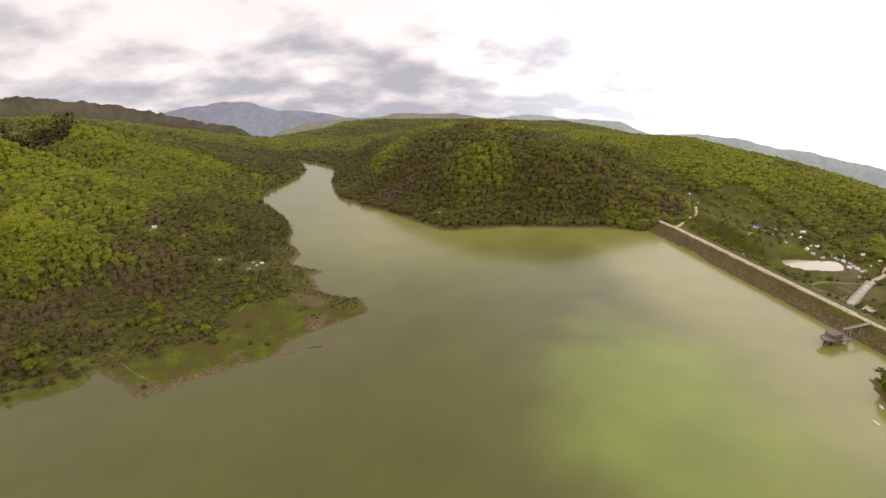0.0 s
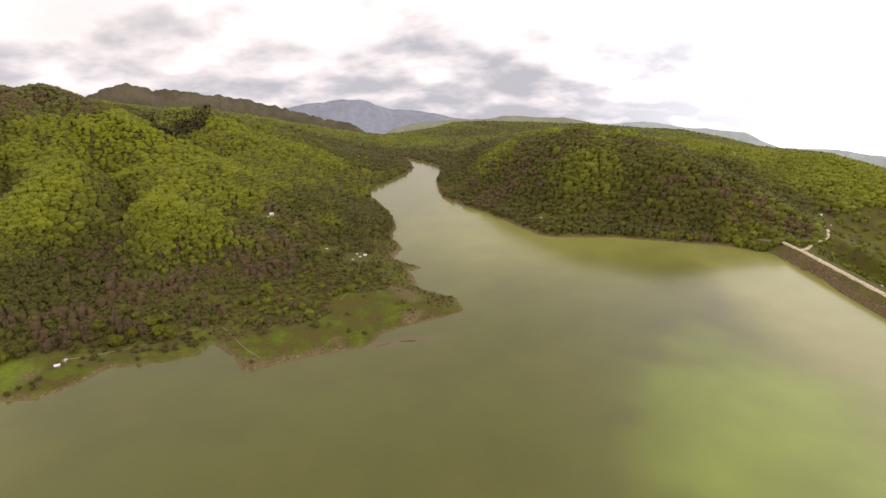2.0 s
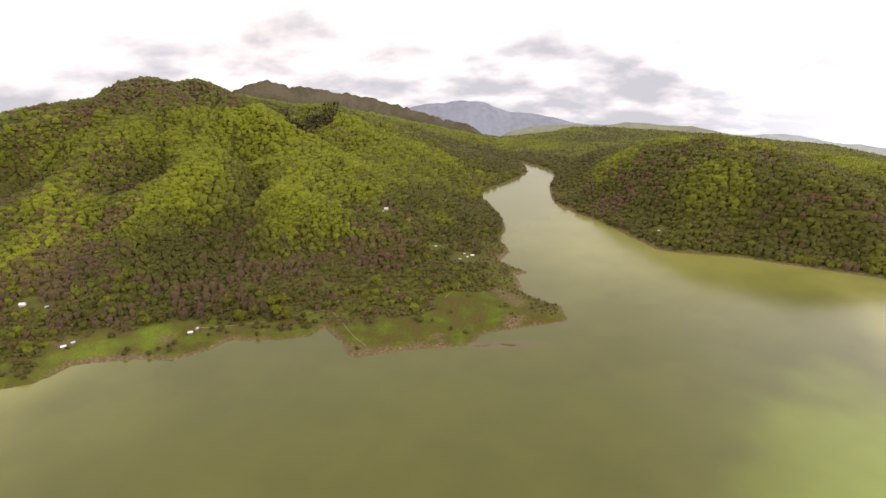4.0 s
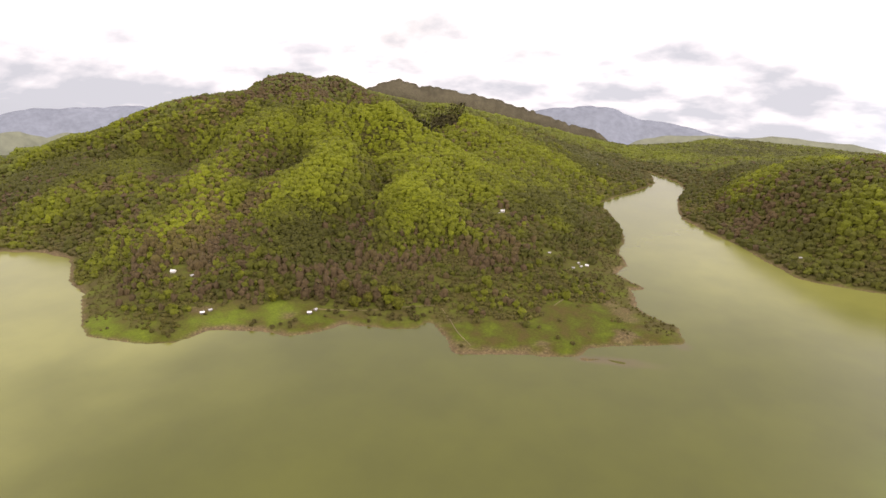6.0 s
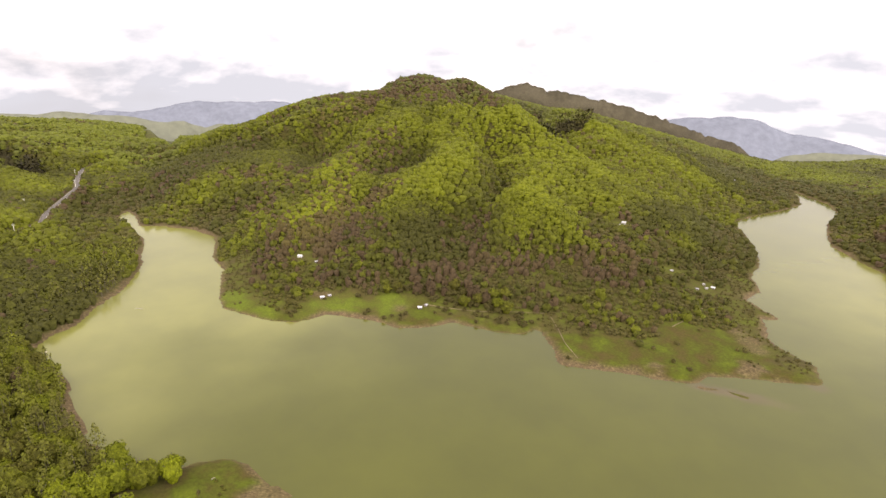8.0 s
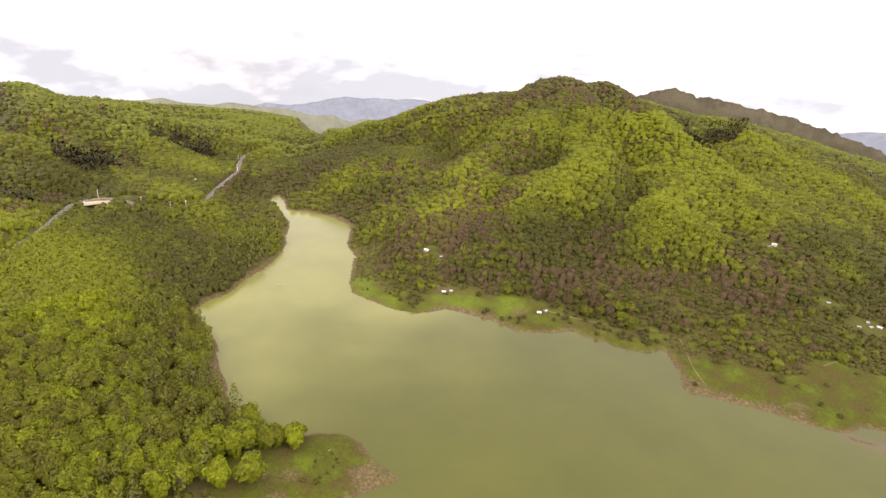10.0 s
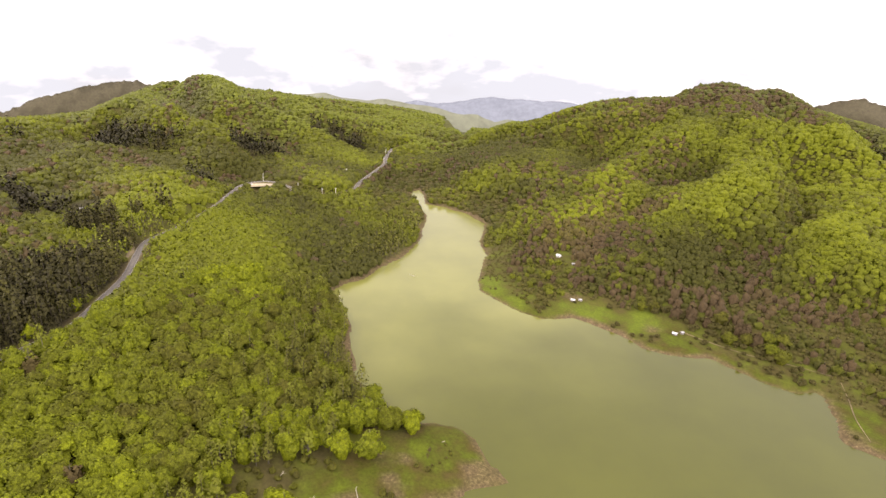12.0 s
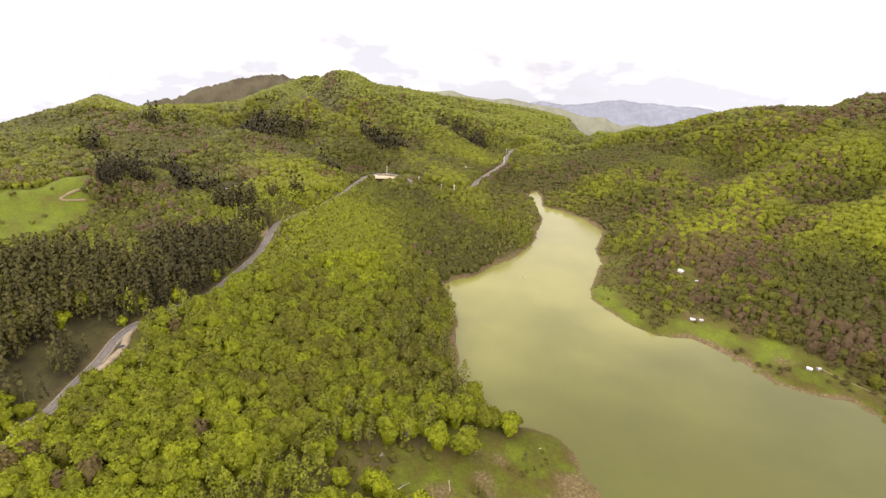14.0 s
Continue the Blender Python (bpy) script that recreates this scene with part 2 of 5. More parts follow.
SHORE_HILL_SOUTH = [(-91, 234), (-104, 228), (-117, 220), (-129, 211), (-138, 219), (-147, 225), (-159, 232), (-162, 220), (-171, 215), (-197, 203), (-202, 188), (-211, 177),
                    (-228, 173), (-250, 157), (-253, 140), (-266, 130), (-283, 124), (-297, 118), (-328, 132), (-353, 145), (-382, 151), (-427, 172), (-457, 166), (-481, 151),
                    (-494, 138), (-525, 145), (-555, 146)]
SHORE_FOREST = [(-531, 130), (-493, 131), (-448, 127), (-414, 113), (-391, 104), (-370, 93), (-357, 81), (-342, 66), (-325, 53), (-320, 39), (-312, 32), (-286, 33),
                (-266, 35), (-257, 33), (-231, 33), (-212, 32), (-203, 36), (-188, 38), (-180, 43), (-178, 57), (-175, 64), (-167, 68), (-154, 68), (-146, 71),
                (-140, 74), (-139, 68), (-141, 58), (-138, 52)]
SHORE_NEAR = [(-128, -6), (-118, -40), (-98, -80), (-60, -125), (20, -155), (150, -120), (212, -10), (222, 70)]
SHORE_DAM = [(175, 185), (184, 203), (194, 213), (198, 231), (194, 255), (188, 284), (180, 321), (174, 369)]
SHORE_RIGHT_HILL = [(167, 391), (143, 411), (104, 418), (61, 424), (18, 419), (6, 425), (-16, 450), (-35, 476), (-66, 506), (-84, 526), (-94, 547), (-109, 607),
                    (-110, 657), (-130, 697), (-151, 714)]
SHORE = SHORE_HILL_EAST + SHORE_HILL_SOUTH + SHORE_FOREST + SHORE_NEAR + SHORE_DAM + SHORE_RIGHT_HILL

# spot heights: bearing to the left of +y, distance, metres above the water
HEIGHTS_MAIN_HILL = [(47.1, 694, 102.9), (43.1, 730, 97.3), (50.2, 697, 100.6), (40.1, 758, 87.2), (38, 871, 87.2), (34.9, 867, 78.9), (30.7, 872, 61.6), (27.4, 846, 49.6),
                     (24.5, 820, 42.8), (20.3, 769, 28), (16.1, 728, 10.3), (53.3, 701, 95.9), (57.6, 685, 85.9), (60.7, 661, 66.7), (67.1, 609, 43.4), (73, 561, 20.4),
                     (44.7, 497, 38.5), (50.2, 397, 18.3), (47.7, 444, 30.8)]
HEIGHTS_MAIN_HILL += [(55.3, 453, 18.9), (41.3, 444, 17.1), (57.1, 592, 40.3), (50.4, 557, 58.7), (42.2, 556, 36.3), (62.3, 434, 18.8), (36.2, 511, 27.5), (27.6, 405, 21.1),
                      (60.6, 355, 8.9), (58.5, 300, 3.7), (47.5, 283, 3.7), (18.9, 353, 3.5), (46.1, 596, 62.9), (53, 529, 41.7), (60.6, 518, 38), (21.5, 560, 26),
                      (19.6, 657, 20.2), (10.6, 291, 1.3), (18.5, 276, 2.7)]
HEIGHTS_RIGHT_HILL = [(15.2, 765, 3.6), (6.3, 689, 26.1), (6.3, 596, 21.3), (-0.1, 553, 51.5), (-5.3, 518, 53.5), (-9.7, 495, 50.3), (-14.6, 471, 42.7), (-19.7, 446, 27.5), (-24.1, 433, 10.7), (-0.1, 672, 36.6), (-9, 651, 34.3), (-15.4, 638, 26.9),
                      (4.3, 830, 11.8), (-0.1, 837, 12.6), (-5.4, 798, 8.8), (10.1, 855, 0), (-19.4, 651, 22.2), (-23.4, 641, 27.2), (-28.2, 615, 26.8), (-34.4, 595, 19.6), (-41.2, 581, 1.6), (-50, 800, -6), (-29, 484, -2.9), (-35.1, 437, -7.7),
                      (-41.4, 415, -8.1), (-35, 394, -8), (-48, 450, -11), (-19.8, 548, 17.2), (-26.2, 549, 14)]
HEIGHTS_VILLAGE = [(-34.5, 463, 4.3), (-37.7, 472, -6.2), (-38.3, 463, -9.0), (-39.8, 462, -9.0), (-33.9, 456, -1.3), (-35.6, 462, -3.8), (-40.3, 478, -9.0), (-32.8, 456, 5.7), (-38.3, 476, -5.5), (-40.9, 492, -9.0)]
HEIGHTS_FOREST = [(89.9, 271, 10.5), (95, 236, 11.6), (87.5, 350, 11.7), (85.8, 408, 10.5), (98.9, 201, 8.8), (121.2, 226, 17.5), (105.3, 292, 17.1), (100.2, 400, 15.6), (85, 454, 15.1), (79, 533, 16.1), (76.1, 670, 21.8), (130.7, 185, 15.5),
                  (66.8, 170, 1.4), (111.1, 330, 19.7), (118.1, 279, 20.6), (81.8, 397, 8.2)]
HEIGHTS_WEST = [(95.1, 794, 78.5), (92.9, 787, 70.1), (90.7, 789, 60.6), (88, 790, 48.5), (82.1, 831, 30.2), (76.1, 892, 17.4), (98.6, 796, 60.3), (103.2, 907, 67.3), (99.5, 908, 63.1), (106.9, 872, 58.4), (108.8, 788, 46.7), (116, 722, 58.4),
                (123.7, 645, 53.5), (145, 1000, 80), (95.1, 631, 45.3), (102.1, 567, 33.9), (108.7, 509, 32.7), (115.4, 452, 31.2), (124, 395, 31), (90.6, 595, 29.6), (86.1, 633, 24), (80, 695, 20.8), (72.1, 687, 20.1), (70.1, 846, 10.8)]
HEIGHTS_BEHIND = [(165, 700, 60), (190, 600, 50), (215, 600, 45), (240, 650, 45), (265, 650, 30), (290, 600, 0), (170, 1300, 90), (210, 1300, 90), (250, 1300, 80), (290, 1200, 20)]
HEIGHTS_RIM = [(b, 2300, -120) for b in range(0, 360, 24)] + [(b, 4600, -330) for b in range(0, 360, 30)]


def place(bearing, distance):
    a = math.radians(bearing)
    return -math.sin(a) * distance, math.cos(a) * distance


def smooth(v, lo, hi):
    t = np.clip((v - lo) / (hi - lo), 0, 1)
    return t * t * (3 - 2 * t)


def lattice(x, y, seed):
    """Smooth value noise in the plane, -1 to 1."""
    ix, iy = np.floor(x).astype(np.int64), np.floor(y).astype(np.int64)
    fx, fy = x - ix, y - iy
    fx, fy = fx * fx * (3 - 2 * fx), fy * fy * (3 - 2 * fy)

    def corner(a, b):
        n = (a * 374761393 + b * 668265263 + seed * 974634777) & 0x7FFFFFFF
        n = ((n ^ (n >> 13)) * 1274126177) & 0x7FFFFFFF
        return ((n ^ (n >> 16)) & 0xFFFF) / 32767.5 - 1
    top = corner(ix, iy) * (1 - fx) + corner(ix + 1, iy) * fx
    low = corner(ix, iy + 1) * (1 - fx) + corner(ix + 1, iy + 1) * fx
    return top * (1 - fy) + low * fy


def rough_noise(x, y, size, seed, octaves=4):
    total, gain = 0, 1.0
    for k in range(octaves):
        total = total + gain * lattice(x / size + 17.3 * k, y / size - 9.1 * k, seed + k)
        size, gain = size / 2.03, gain * 0.5
    return total


def shore_distance(x, y):
    """Metres to the shore: above 0 on land, below 0 on the lake."""
    p = np.array(SHORE, float)
    q = np.roll(p, -1, 0)
    best, inside = np.full(x.shape, 1e9), np.zeros(x.shape, bool)
    for (ax, ay), (bx, by) in zip(p, q):
        ex, ey = bx - ax, by - ay
        t = np.clip(((x - ax) * ex + (y - ay) * ey) / (ex * ex + ey * ey), 0, 1)
        best = np.minimum(best, (x - ax - t * ex) ** 2 + (y - ay - t * ey) ** 2)
        if ay != by:
            inside ^= ((ay > y) != (by > y)) & (x < ax + ex * (y - ay) / ey)
    return np.where(inside, -1, 1) * np.sqrt(best) + 1.6 * rough_noise(x, y, 22, 5, 3) * smooth(np.sqrt(best), 30, 4)


def spots():
    rows = [(*place(b, d), h) for lst in (HEIGHTS_MAIN_HILL, HEIGHTS_RIGHT_HILL, HEIGHTS_VILLAGE, HEIGHTS_FOREST, HEIGHTS_WEST, HEIGHTS_BEHIND, HEIGHTS_RIM) for b, d, h in lst]
    rows += [(x, y, 1.0) for x, y in SHORE[::2]]
    return np.array(rows)


SPOTS = spots()


def kernel(dx, dy):
    return np.sqrt(dx * dx + dy * dy + 45.0 ** 2)


_k = kernel(SPOTS[:, None, 0] - SPOTS[None, :, 0], SPOTS[:, None, 1] - SPOTS[None, :, 1])
SPOT_WEIGHTS = np.linalg.solve(_k - 4.0 * np.eye(len(SPOTS)), SPOTS[:, 2] - 20.0)

# summits from which spurs run down: x, y, spurs in half a turn, reach, seed
SPURS = [(-506, 482, 11, 544, 301), (-791, -70, 14, 680, 311), (45, 542, 7, 255, 321)]
DAM_FROM, DAM_TO = (175.3, 386.6), (205.7, 242.6)      # crest of the dam
DAM_CREST = 7.0
SHOAL = (-78, 240), (-33, 259)      # drowned bank running out from the point


def beside(x, y, a, b):
    """Distance along and to the right of the line a-b."""
    ux, uy = b[0] - a[0], b[1] - a[1]
    n = math.hypot(ux, uy)
    ux, uy = ux / n, uy / n
    return (x - a[0]) * ux + (y - a[1]) * uy, (x - a[0]) * uy - (y - a[1]) * ux, n


ROAD = [(-118, -121), (-149, -116.6), (-159.3, -115.2), (-167.3, -111.5), (-179.5, -110), (-193.7, -108.3), (-206.6, -108.5), (-217.1, -106.5), (-224.6, -99.8), (-235, -93), (-243.2, -85.1), (-270.7, -79.2),
        (-298.8, -74.1), (-320.9, -73.7), (-334.5, -74), (-354.5, -73.2), (-372.5, -66.4), (-398.5, -54.5), (-442.2, -39.9), (-504.5, -24.1), (-520.4, -7.7), (-517.5, 4.8), (-491.6, 23.6), (-473.7, 44.4),
        (-487.9, 68.2), (-517.7, 80.6), (-590.5, 116.7), (-615.6, 123), (-664.8, 140.2), (-679.2, 157.6), (-685, 173.7)]


def line_near(x, y, line):
    """Distance to a line of points, and the height share along it."""
    best, along = np.full(np.shape(x), 1e9), np.zeros(np.shape(x))
    for i, ((ax, ay), (bx, by)) in enumerate(zip(line, line[1:])):
        ex, ey = bx - ax, by - ay
        t = np.clip(((x - ax) * ex + (y - ay) * ey) / (ex * ex + ey * ey), 0, 1)
        d = np.hypot(x - ax - t * ex, y - ay - t * ey)
        along = np.where(d < best, i + t, along)
        best = np.minimum(best, d)
    return best, along


POND_AT, POND_HALF, POND_TURN, POND_LEVEL = (253.0, 346.5), (18.5, 9.5), -15.0, -9.7


def pond_share(x, y):
    """0 in the middle of the pond, 1 on its edge."""
    c, s = math.cos(math.radians(POND_TURN)), math.sin(math.radians(POND_TURN))
    u, v = (x - POND_AT[0]) * c + (y - POND_AT[1]) * s, (y - POND_AT[1]) * c - (x - POND_AT[0]) * s
    return ((np.abs(u) / POND_HALF[0]) ** 5 + (np.abs(v) / POND_HALF[1]) ** 5) ** 0.2


def spur_share(x, y):
    """Spurs running down from the summits: about 1 on their crests, below 0 in the gullies between."""
    total, among = 0.0, 0.0
    for px, py, count, reach, seed in SPURS:
        turn = np.arctan2(y - py, x - px) / math.pi * count
        away_p = np.hypot(x - px, y - py)
        spur = 1 - np.abs(lattice(turn + 0.3 * rough_noise(x, y, 120, seed, 2), away_p / 420, seed)) * 1.9
        w = smooth(away_p, 60, 200) * smooth(away_p, reach, reach * 0.6)
        total, among = total + w * (spur - 0.35), among + w
    return total, np.minimum(among, 1.0)


# crests of the spurs on the hillsides
SPUR_LINES = [
    [(-563, 513), (-517, 436), (-520, 378), (-545, 325), (-488, 239), (-495, 193), (-500, 158)],
    [(-563, 513), (-471, 443), (-453, 397), (-446, 336), (-410, 264), (-387, 204), (-376, 171)],
    [(-471, 443), (-422, 428), (-347, 372), (-331, 331), (-346, 304), (-319, 265), (-274, 218)],
    [(-526, 561), (-438, 514), (-366, 481), (-278, 396), (-240, 332)],
    [(-366, 481), (-283, 453), (-227, 433), (-192, 446), (-154, 442)],
    [(50, 565), (47, 495), (35, 466), (24, 442)],
    [(60, 560), (101, 502), (134, 461), (159, 440), (178, 410)],
    [(5, 620), (-28, 572), (-62, 577), (-92, 572)],
    [(-850, -80), (-722, -42), (-704, 9), (-682, 62), (-599, 91)],
    [(-672, -140), (-618, -81), (-580, -36)],
    [(-800, 20), (-714, 64), (-703, 118), (-683, 150)],
]


def crest_share(x, y):
    """1 on the crest of a spur, below 0 in the gullies beside it, 0 far from any."""
    d = np.full(np.shape(x), 1e9)
    for line in SPUR_LINES:
        d = np.minimum(d, line_near(x, y, line)[0])
    d = d + 9 * rough_noise(x, y, 48, 171, 3)
    return np.exp(-(np.maximum(d, 0) / 24) ** 2) - 0.7 * smooth(d, 24, 46) * smooth(d, 110, 62)


# the skyline of the hills: bearing, height a thousand out
BROW_WEST = [(152, 40), (123, -15), (120.7, -3), (117.8, 13), (115.9, 27), (113.2, 8), (109.9, 11), (107.6, 14), (104.8, 19), (102.7, 35), (100.8, 48), (99.5, 57),
             (97.7, 71), (95.5, 78), (93.3, 71), (90.3, 58), (87.1, 51), (82.2, 42), (78.4, 36), (75.2, 28), (72.5, 18), (71, -12), (70.1, 3), (68.5, 3),
             (65.8, 21), (63.3, 31), (60.8, 46), (58.3, 60), (53.3, 77)]
BROW_NORTH = [(51.6, 91), (49.6, 98), (47.3, 103), (45.3, 95), (43.5, 98), (42.8, 94), (40.5, 74), (38.4, 65), (35.3, 54), (32.2, 53), (28.5, 38), (24.9, 25),
              (19.6, 6), (15.4, -8), (13.3, -5), (10.2, 2), (8.1, 12), (4.9, 16), (-0.5, 14), (-5.3, 7), (-10.2, 3), (-13.4, 1), (-16.4, -8), (-19.8, -21),
              (-25, -25), (-28, -39), (-32.7, -54), (-35.1, -64), (-39.9, -86), (-50, -160)]
BROW = BROW_WEST + BROW_NORTH


def bare_ground(x, y):
    """Height of the land without the road bench."""
    h = np.full(x.shape, 20.0)
    for (sx, sy, _), w in zip(SPOTS, SPOT_WEIGHTS):
        h = h + w * kernel(x - sx, y - sy)
    d = shore_distance(x, y)
    r = np.hypot(x, y)
    away = smooth(d, 25, 190)
    ridges = 1 - np.abs(rough_noise(x, y, 150, 11, 3))
    h = h + away * smooth(r, 1150, 650) * ((ridges - 0.62) * 9 + (2.5 + 3.5 * smooth(y, 80, 160)) * rough_noise(x, y, 45, 23, 3))
    spur, among = spur_share(x, y)
    h = h + away * (11.0 * spur + 3.0 * among + 13.0 * crest_share(x, y))
    b = (np.degrees(np.arctan2(-x, y)) + 180) % 360 - 180
    line = np.array(sorted(BROW))
    brow = 140 + (np.interp(b, line[:, 0], line[:, 1]) - 140) * r / 1000
    over = smooth(r, 340, 430) * smooth(np.abs(b - 38), 102, 90)
    h = h + over * (brow - 3.0 * np.logaddexp(0, (brow - h) / 3.0) - h)
    low = 0.4 + 1.2 * smooth(d, 0, 5) + 0.05 * np.clip(d, 0, 80)
    # the dam and the valley below it
    s, off, n = beside(x, y, DAM_FROM, DAM_TO)
    off = -off
    below = smooth(off, 4, 28) * smooth(s, -160, -75)
    h = np.maximum(h, low - 600 * smooth(d, 120, 1500) - 60 * below)
    h = low + (h - low) * np.maximum(smooth(d, 2, 55), below)
    by_dam = smooth(s, -40, 0) * smooth(s, n + 120, n + 40)
    bank = DAM_CREST - np.maximum(np.abs(off) - 2.4, 0) * np.where(off > 0, 0.42, 1.05)
    h = np.where((off > -30) & (off < 45), h + (np.maximum(bank, np.where(off > 0, -10.5, -3)) - h) * by_dam * smooth(off, 45, 38), h)
    # the settling pond in the valley
    q = pond_share(x, y)
    h = np.where(q < 1, POND_LEVEL - 1.0 * smooth(q, 1.0, 0.85), h + (np.maximum(h, POND_LEVEL + 0.5) - h) * smooth(q, 1.7, 1.2))
    along, side, n = beside(x, y, *SHOAL)
    bar = smooth(np.abs(side + rough_noise(x, y, 8, 141, 2)), 3.4, 0.8) * smooth(along, -4, 2) * smooth(along, n * 0.66, n * 0.45)
    h = np.where(d < 0, np.where((by_dam > 0.5) & (off > -30), np.minimum(h, -0.3), np.maximum(-0.25 + 0.14 * d, -7)), h)
    h = np.where((d < 0) & (bar > 0), np.maximum(h, -0.5 + bar * (0.58 + 0.3 * rough_noise(x, y, 6, 143, 2))), h)
    return h


_rx, _ry = np.array(ROAD, float).T
ROAD_Z = bare_ground(_rx, _ry)
ROAD_Z = np.convolve(np.pad(ROAD_Z, 3, mode="edge"), np.ones(7) / 7, "valid") + 0.9


def ground_height(x, y):
    x, y = np.asarray(x, float), np.asarray(y, float)
    h = bare_ground(x, y)
    d, along = line_near(x, y, ROAD)
    z = np.interp(along, np.arange(len(ROAD)), ROAD_Z)
    return h + (z - 0.25 - h) * smooth(d, 11, 4)


# ---- end of the lie of the land ----

# ---- large structure ----


def mesh_from(name, verts, faces, mats, slots=None, fields=None, flat=True, normals=None):
    """A mesh from numpy arrays: verts (n, 3), faces (m, 4) or (m, 3)."""
    me = bpy.data.meshes.new(name)
    verts, faces = np.asarray(verts, np.float32), np.asarray(faces, np.int32)
    k = faces.shape[1]
    me.vertices.add(len(verts))
    me.vertices.foreach_set("co", verts.ravel())
    me.loops.add(faces.size)
    me.loops.foreach_set("vertex_index", faces.ravel())
    me.polygons.add(len(faces))
    me.polygons.foreach_set("loop_start", np.arange(0, faces.size, k, dtype=np.int32))
    for mat in mats:
        me.materials.append(mat)
    if slots is not None:
        me.polygons.foreach_set("material_index", np.asarray(slots, np.int32))
    me.polygons.foreach_set("use_smooth", np.full(len(faces), not flat))
    for key, values in (fields or {}).items():
        me.attributes.new(key, "FLOAT", "POINT").data.foreach_set("value", np.asarray(values, np.float32))
    me.update(calc_edges=True)
    if normals is not None:
        me.polygons.foreach_set("use_smooth", np.ones(len(faces), bool))
        me.normals_split_custom_set_from_vertices(normals)
    return me


def grid_faces(nx, ny):
    i = (np.arange(ny - 1)[:, None] * nx + np.arange(nx - 1)[None, :]).ravel()
    return np.stack([i, i + 1, i + 1 + nx, i + nx], 1)


def stretch(lo, hi, step, reach):
    """Even steps between lo and hi, growing ones out to reach on both sides."""
    out, d = [], step
    at = 0.0
    while True:
        d *= 1.13
        at += d
        out.append(at)
        if at > reach:
            break
    out = np.array(out)
    return np.concatenate([lo - out[::-1], np.arange(lo, hi + 0.1, step), hi + out])


# open grass: x, y, radius
MEADOWS = [(-290, 124, 14), (-274, 124, 13), (-261, 130, 10), (-260, 160, 11), (-251, 172, 12), (-234, 191, 11), (-222, 199, 8), (-208, 195, 9), (-191, 205, 7), (-175, 211, 7),
           (-137, 225, 16), (-120, 235, 21), (-93, 254, 23), (-71, 263, 15), (-52, 273, 12), (-76, 289, 14), (-96, 278, 17), (-162, 55, 20), (-159, 34, 15), (-170, 26, 12),
           (-153, 64, 13), (-431, -119, 8), (-194, -127, 7), (-175, -130, 8), (-210, -124, 6), (-154, 23, 12), (-149, 13, 13), (-144, 44, 10)]
MEADOWS += [(-332, -211, 17), (-354, -205, 14), (-321, -201, 17), (-308, -209, 14), (-344, -195, 14), (-371, -199, 9), (-340, -220, 13)]
# grass strip beside the road
MEADOWS += [(-186, -129, 6), (-193, -125, 6), (-202, -120, 6), (-211, -116, 6), (-176, -125, 6), (-180, -121, 6)]
# lush grass near the water and on the western pasture
LUSH = [(-292, 123, 14), (-274, 123, 13), (-304, 125, 10), (-260, 160, 8), (-251, 172, 10), (-234, 191, 9), (-332, -211, 17), (-354, -205, 14), (-321, -201, 17),
        (-308, -209, 14), (-344, -195, 14), (-371, -199, 9), (-340, -220, 13)]
CONIFERS = [(-243, -159, 20), (-249, -144, 20), (-259, -127, 20), (-274, -112, 20), (-289, -98, 18), (-310, -85, 17), (-351, -87, 13), (-214, -141, 18), (-219, -127, 18), (-192, -136, 18),
            (-198, -122, 17), (-232, -115, 15), (-242, -105, 15), (-261, -94, 14), (-291, -86, 13), (-181, -125, 15), (-379, -101, 14), (-408, -142, 13)]
CONIFERS += [(-481, -245, 12), (-408, -192, 10), (-430, -185, 11), (-447, -174, 11), (-376, -184, 7), (-402, -173, 8), (-432, -161, 8), (-426, -120, 9), (-392, -82, 6), 
     (-681, 99, 12), (-691, 80, 12), (-697, 56, 9), (-503, -54, 9), (-560, -225, 9), (-571, -208, 9), (-417, -72, 7),
     (-379, 567, 12), (-365, 578, 15), (-371, 530, 11)]
BARE_WOODS = [(-329, 229, 22), (-347, 272, 19), (-316, 202, 19), (-338, 198, 15), (-228, 274, 20), (-221, 251, 15), (-208, 276, 17), (-190, 268, 14), (-189, 323, 16), (-174, 340, 17),
              (-150, 351, 14), (-231, 212, 12), (-219, 226, 14), (-162, 308, 13), (-200, 304, 16), (-135, 356, 12), (-530, 370, 16), (-542, 350, 14), (-517, 390, 15)]
# the first five put the right hill's gully shade into brown budding wood
BARE_WOODS += [(116, 459, 15), (137, 453, 17), (156, 443, 16), (168, 430, 14), (181, 418, 11), (-71, 551, 17), (-36, 504, 16), (-479, -155, 22), (-509, -118, 20), (-472, -140, 18),
     (-439, -95, 17), (-478, -69, 15), (-532, -220, 18), (-539, -124, 15)]
# knolls and spurs where the leaf tint is raised
BRIGHT_WOODS = [(-334, 293, 22), (-333, 315, 20), (-315, 267, 15), (-327, 333, 15), (-469, 354, 22), (-439, 283, 20), (-427, 242, 18), (-426, 482, 20), (-414, 194, 17), (-227, 461, 19),
                (-285, 475, 17), (-202, 467, 16), (-378, 463, 19), (-284, 389, 15), (45, 482, 21), (67, 467, 18), (-1, 513, 19), (-27, 544, 17), (109, 447, 11), (-622, -86, 27),
                (-660, -34, 29), (-686, 28, 26), (-707, 97, 25), (-704, 133, 20), (-723, -131, 20), (-674, 195, 22)]
BRIGHT_WOODS += [(-508, 194, 22), (-478, 228, 20), (-493, 171, 18), (-532, 291, 20), (-461, 198, 19), (-522, 337, 19), (-352, 180, 13), (-384, 279, 15), (-434, 353, 17), (-238, 356, 13),
     (-232, 407, 14)]
